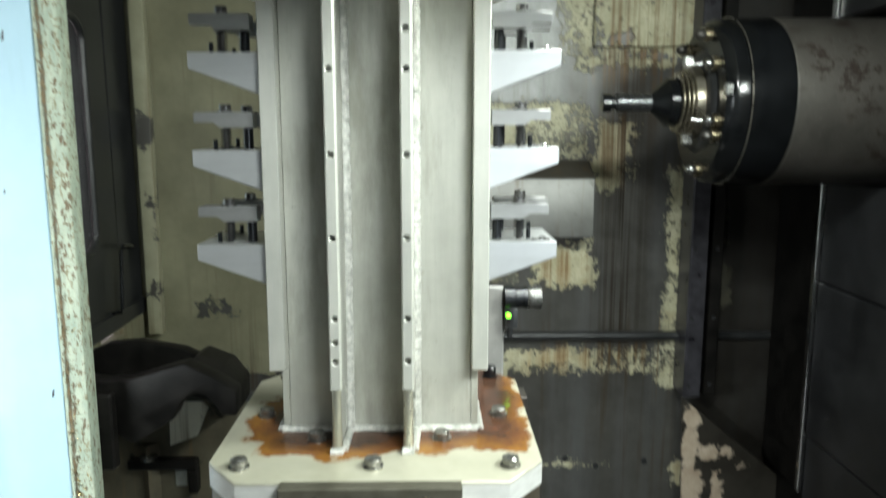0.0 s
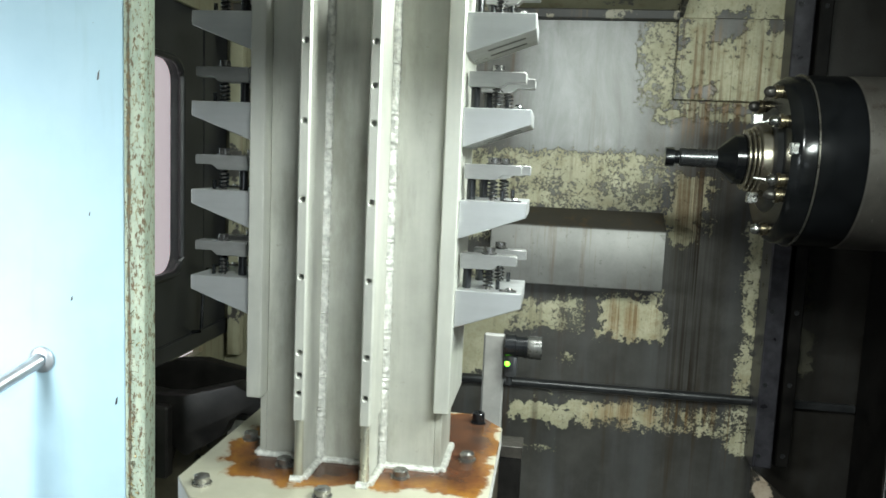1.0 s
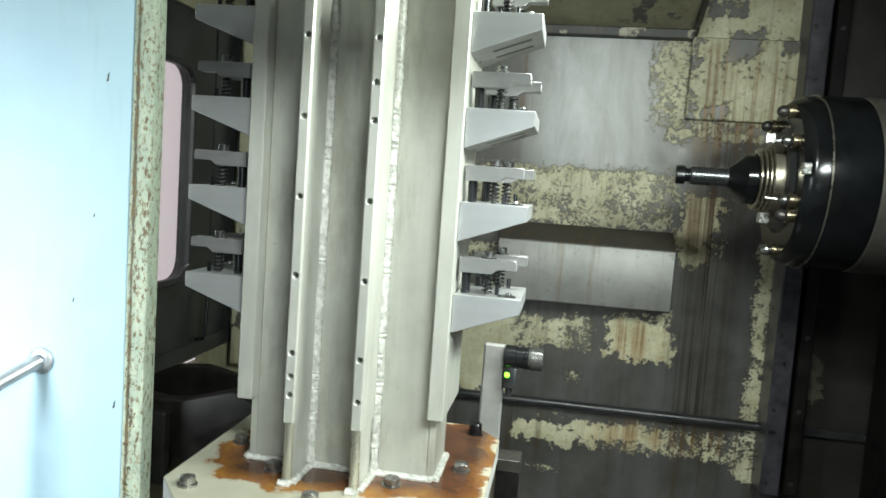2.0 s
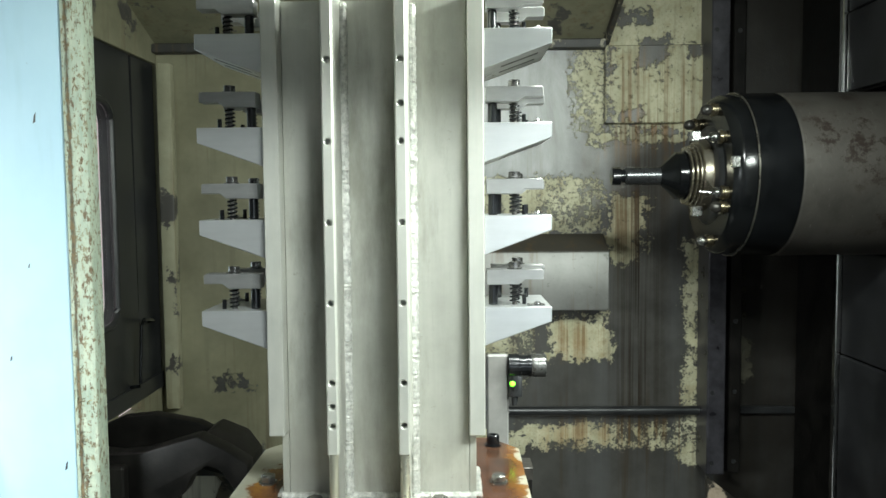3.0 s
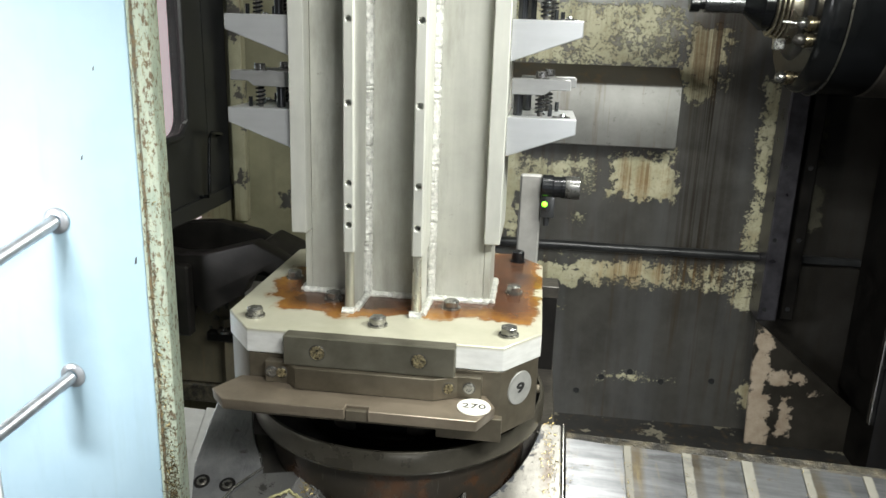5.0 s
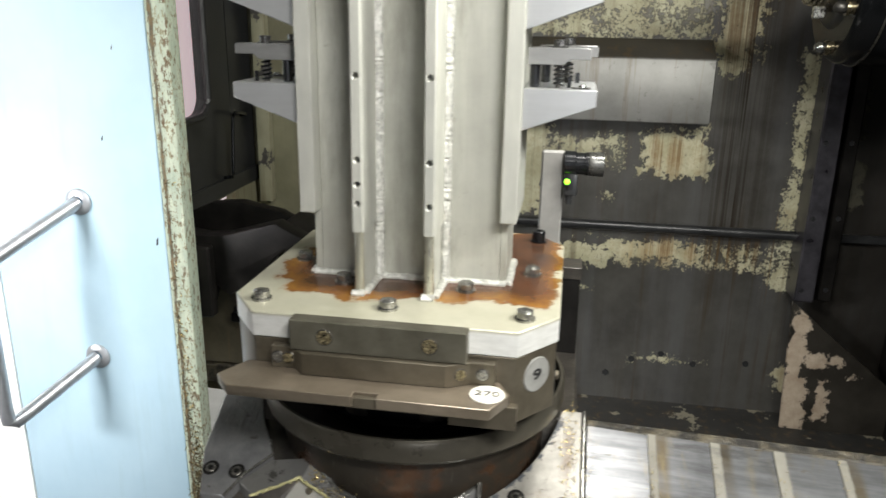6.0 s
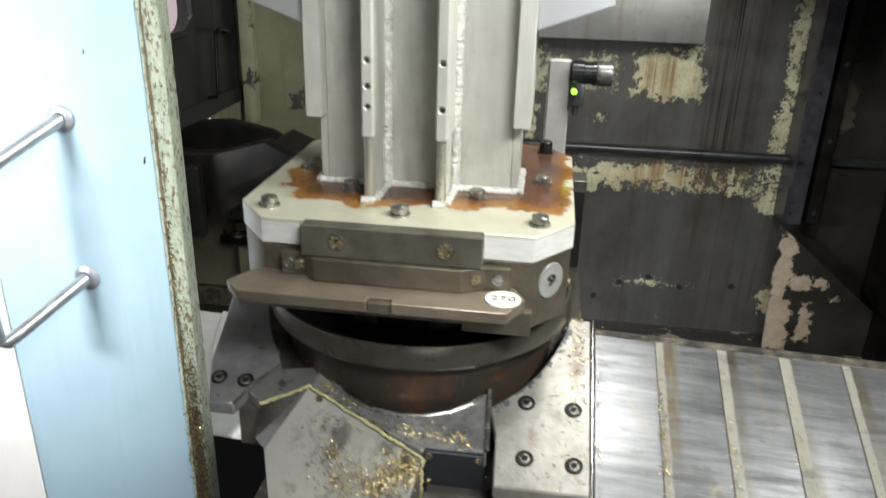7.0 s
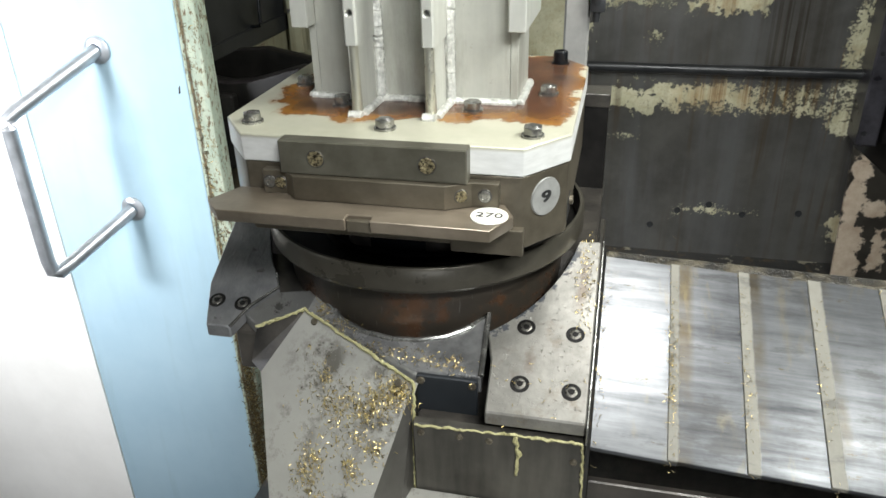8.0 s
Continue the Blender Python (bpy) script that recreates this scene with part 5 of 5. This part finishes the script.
latch = thing("panel_latch", (-0.95, FAR_Y, 0.30), "black latch bar with a bright knob on the splash panel", "latch")
part("latch_bar", bm_box((-1.06, FAR_Y - 0.045, 0.305), (-0.80, FAR_Y - 0.0005, 0.345), 0.006), ARM_BLACK, latch)
part("latch_foot", bm_box((-0.835, FAR_Y - 0.045, 0.21), (-0.80, FAR_Y - 0.0005, 0.3045), 0.005), ARM_BLACK, latch)
part("latch_knob", bm_lathe([(0, 0.035), (0.010, 0.034), (0.018, 0.024), (0.022, 0)], (-0.985, FAR_Y - 0.025, 0.3455), (0, 0, 1), 24), BOLT, latch, "bright steel knob")
part("latch_label", bm_box((-0.895, FAR_Y - 0.006, 0.225), (-0.85, FAR_Y - 0.0005, 0.300), 0.002), DISC_METAL, latch, "pale metal tab")
tray = thing("chip_tray", (-0.9, FAR_Y, 0.0), "greasy black chip tray rim strewn with chips", "chip tray")
part("tray_rim", bm_box((-1.285, FAR_Y - 0.02, 0.012), (-0.40, FAR_Y + 0.05, 0.098), 0.008), GREASY, tray)
far_slats = thing("way_cover", (-0.9, 1.3, -0.2), "steel way cover beside the saddle, coloured pale for its reflection", "way cover")
bm = bm_prism([(0, 1.075, -0.31), (0, FAR_Y - 0.022, 0.005), (0, FAR_Y - 0.022, -0.004), (0, 1.075, -0.319)], (0.215, 0, -0.008), 0.001)
# pale diffuse colour stands in for light mirrored by the steel slats
far_me = finish(bm, "slat", brushed("pale_reflection_sheet", (0.55, 0.55, 0.53), (0.72, 0.72, 0.70), (6, 30, 30), 0.4, 0.15))
for k in range(4):
    piece("slat", far_me, far_slats, Matrix.Translation((-1.285 + 0.2 * k, 0, -0.005 * (3 - k))))


# ---- sliding door with handle ----
DY, DX = 1.00, -0.972
door = thing("door_1", (DX - 0.3, DY, -1.5), "pale blue enamel machine door with rusted green edge, standing open", "door", kind="structure")
part("door_leaf", bm_box((DX - 0.715, DY, -1.5), (DX - 0.0725, DY + 0.06, 2.78), 0.010, 2), DOOR_BLUE, door)
part("door_edge", bm_box((DX - 0.072, DY - 0.005, -1.5), (DX, DY + 0.064, 2.78), 0.006, 2), DOOR_EDGE, door, "rusted green door edge strip")
for mx, mz, mw, mh in ((-0.160, 1.845, 0.005, 0.017), (-0.262, 1.116, 0.004, 0.009), (-0.105, 0.78, 0.005, 0.015), (-0.195, 1.40, 0.003, 0.008)):
    part("paint_chip", bm_prism([(DX + mx - mw, DY - 0.0003, mz - mh), (DX + mx + mw * 0.5, DY - 0.0003, mz - mh * 0.7), (DX + mx + mw, DY - 0.0003, mz + mh), (DX + mx - mw * 0.3, DY - 0.0003, mz + mh * 0.4)], (0, -0.0004, 0)), SLATE, door)
hx0, hz0, hz1 = -1.345, 0.34, 0.90
arms = ((0, 0, 0), (-0.06, 0.10, -0.055), (-0.125, 0.205, -0.115), (-0.152, 0.248, -0.138), (-0.164, 0.264, -0.155), (-0.168, 0.268, -0.185))
path = [(hx0 + dx, DY - 0.004 - dy, hz1 + dz) for dx, dy, dz in arms] + [(hx0 + dx, DY - 0.004 - dy, hz0 + (dz if k < 4 else (-0.125, -0.08)[k - 4])) for k, (dx, dy, dz) in reversed(list(enumerate(arms)))]
hd = part("handle", bm_tube(path, 0.023, 18), SATIN, door, "bent chrome bar handle")
for z in (hz0, hz1):
    part("rosette", bm_lathe([(0, 0.045), (0.005, 0.045), (0.012, 0.036), (0.014, 0.024)], (hx0, DY - 0.001, z), (0, -1, 0), 32), SATIN, hd)
structure("wall_front_left", bm_box((-3.9, DY + 0.002, -1.5), (DX - 0.7205, DY + 0.06, 3.0)), WHITE_PANEL, "unseen white front wall that shades the right side panel", "wall")


# ---- brass swarf ----
def swarf(name, spots, seed, label, size=1.0, material=None, kind="swarf"):
    rs = random.Random(seed)
    bm = bmesh.new()
    for o, ux, uy, n, sx, sy, count in spots:
        o, ux, uy, nn = Vector(o), Vector(ux).normalized(), Vector(uy).normalized(), Vector(n).normalized()
        for _ in range(count):
            c = o + ux * rs.gauss(0, sx) + uy * rs.gauss(0, sy) + nn * rs.uniform(0.0006, 0.0022)
            a = rs.uniform(0, math.tau)
            d = ux * math.cos(a) + uy * math.sin(a) + nn * rs.uniform(-0.2, 0.35)
            s = d.cross(nn).normalized()
            ln, wd, curl = size * rs.uniform(0.003, 0.0095), size * rs.uniform(0.0003, 0.00065), rs.uniform(-1.3, 1.3)
            rows = []
            for k in range(4):
                t = k / 3 - 0.5
                p = c + d * ln * t + s * curl * ln * t * t + nn * (0.25 - t * t) * ln * 0.5
                rows.append((bm.verts.new(p - s * wd), bm.verts.new(p + s * wd + nn * wd * 0.6)))
            for (a0, b0), (a1, b1) in zip(rows, rows[1:]):
                bm.faces.new((a0, b0, b1, a1))
    ob = new(name, finish(bm, name, material or BRASS_CHIP))
    return tagged(ob, label, kind, kind="stuff")


uG = (B - A).normalized()
vG = ((C + D) / 2 - (A + B) / 2).normalized()
nG = uG.cross(vG) if uG.cross(vG).z > 0 else vG.cross(uG)
mid = lambda a, b: A + (B - A) * a + ((D - A) * (1 - a) + (C - B) * a) * b
heaps = [(0.88, 0.13, 0.012, 120), (0.78, 0.22, 0.012, 90), (0.70, 0.30, 0.009, 60), (0.55, 0.28, 0.012, 50), (0.42, 0.36, 0.010, 60), (0.30, 0.22, 0.008, 35), (0.33, 0.62, 0.009, 60), (0.27, 0.70, 0.011, 80), (0.45, 0.80, 0.010, 60), (0.72, 0.62, 0.008, 40), (0.62, 0.50, 0.02, 60), (0.93, 0.08, 0.008, 80), (0.85, 0.45, 0.010, 50)]
swarf("brass_swarf", [(mid(a, b), uG, vG, nG, r * 1.25, r, int(n * 1.5)) for a, b, r, n in heaps] + [(mid(0.5, 0.4), uG, vG, nG, 0.045, 0.05, 150)], 11, "curled brass swarf lying on the chip guard", 0.95)
grime = [(0.20, 0.24, 0.012, 50), (0.30, 0.30, 0.018, 70), (0.36, 0.40, 0.010, 25), (0.22, 0.68, 0.009, 30), (0.24, 0.78, 0.012, 45), (0.52, 0.42, 0.03, 40), (0.80, 0.20, 0.02, 40)]
swarf("dark_chips", [(mid(a, b), uG, vG, nG, r, r * 1.2, n) for a, b, r, n in grime], 21, "dark greasy chips smeared over the chip guard", 0.6, SCREW_DARK, "swarf")
swarf("brass_swarf", [(on_slope(0.05, -0.275), (1, 0, 0), (0, 1, SL), (0, -SL, 1), 0.03, 0.008, 60), (on_slope(-0.09, -0.235), (1, -0.4, 0), (0, 1, SL), (0, -SL, 1), 0.025, 0.008, 60), (on_slope(0.28, -0.12), (1, 0, 0), (0, 1, SL), (0, -SL, 1), 0.008, 0.05, 130), (on_slope(-0.02, -0.272), (1, -0.2, 0), (0, 1, SL), (0, -SL, 1), 0.035, 0.007, 60), (on_slope(0.10, -0.285), (1, 0, 0), (0, 1, SL), (0, -SL, 1), 0.022, 0.006, 45), (on_slope(-0.115, -0.215), (1, 0, 0), (0, 1, SL), (0, -SL, 1), 0.012, 0.012, 60), (on_slope(0.22, -0.30), (1, 0, 0), (0, 1, SL), (0, -SL, 1), 0.05, 0.03, 25)], 12, "brass swarf lying on the saddle casting", 0.85)
joint = [(0.307 + 0.100 * k, n) for k, n in ((0, 16), (1, 60), (2, 14), (3, 10), (4, 6))]
swarf("way_cover_chips", [(on_slope(x + 0.004, -0.24, -0.0145 - 0.004 * k), (1, 0, 0), (0, 1, SL), (0, -SL, 1), 0.0035, 0.07, n) for k, (x, n) in enumerate(joint)], 22, "brass and dark chips caught along the way cover joints", 0.8)
swarf("dark_chips", [(on_slope(x + 0.005, -0.22, -0.0142 - 0.004 * k), (1, 0, 0), (0, 1, SL), (0, -SL, 1), 0.005, 0.08, n * 2 + 40) for k, (x, n) in enumerate(joint)], 23, "dark grime caught along the way cover joints", 0.7, SCREW_DARK, "swarf")
X1, Z1 = (1, 0, 0), (0, 0, 1)
swarf("brass_swarf", [((DX - 0.030, DY - 0.0055, -0.5), X1, Z1, (0, -1, 0), 0.014, 0.36, 420), ((DX - 0.040, DY - 0.0055, 0.38), X1, Z1, (0, -1, 0), 0.010, 0.25, 50)], 13, "brass swarf stuck to the rusty door edge", 2.1)
swarf("rust_crust", [((DX - 0.030, DY - 0.0045, -0.6), X1, Z1, (0, -1, 0), 0.0145, 0.34, 3000), ((DX - 0.048, DY - 0.0045, 0.5), X1, Z1, (0, -1, 0), 0.005, 0.4, 110)], 14, "dark rust and grime crusted on the door edge", 2.4, SCREW_DARK, "rust")
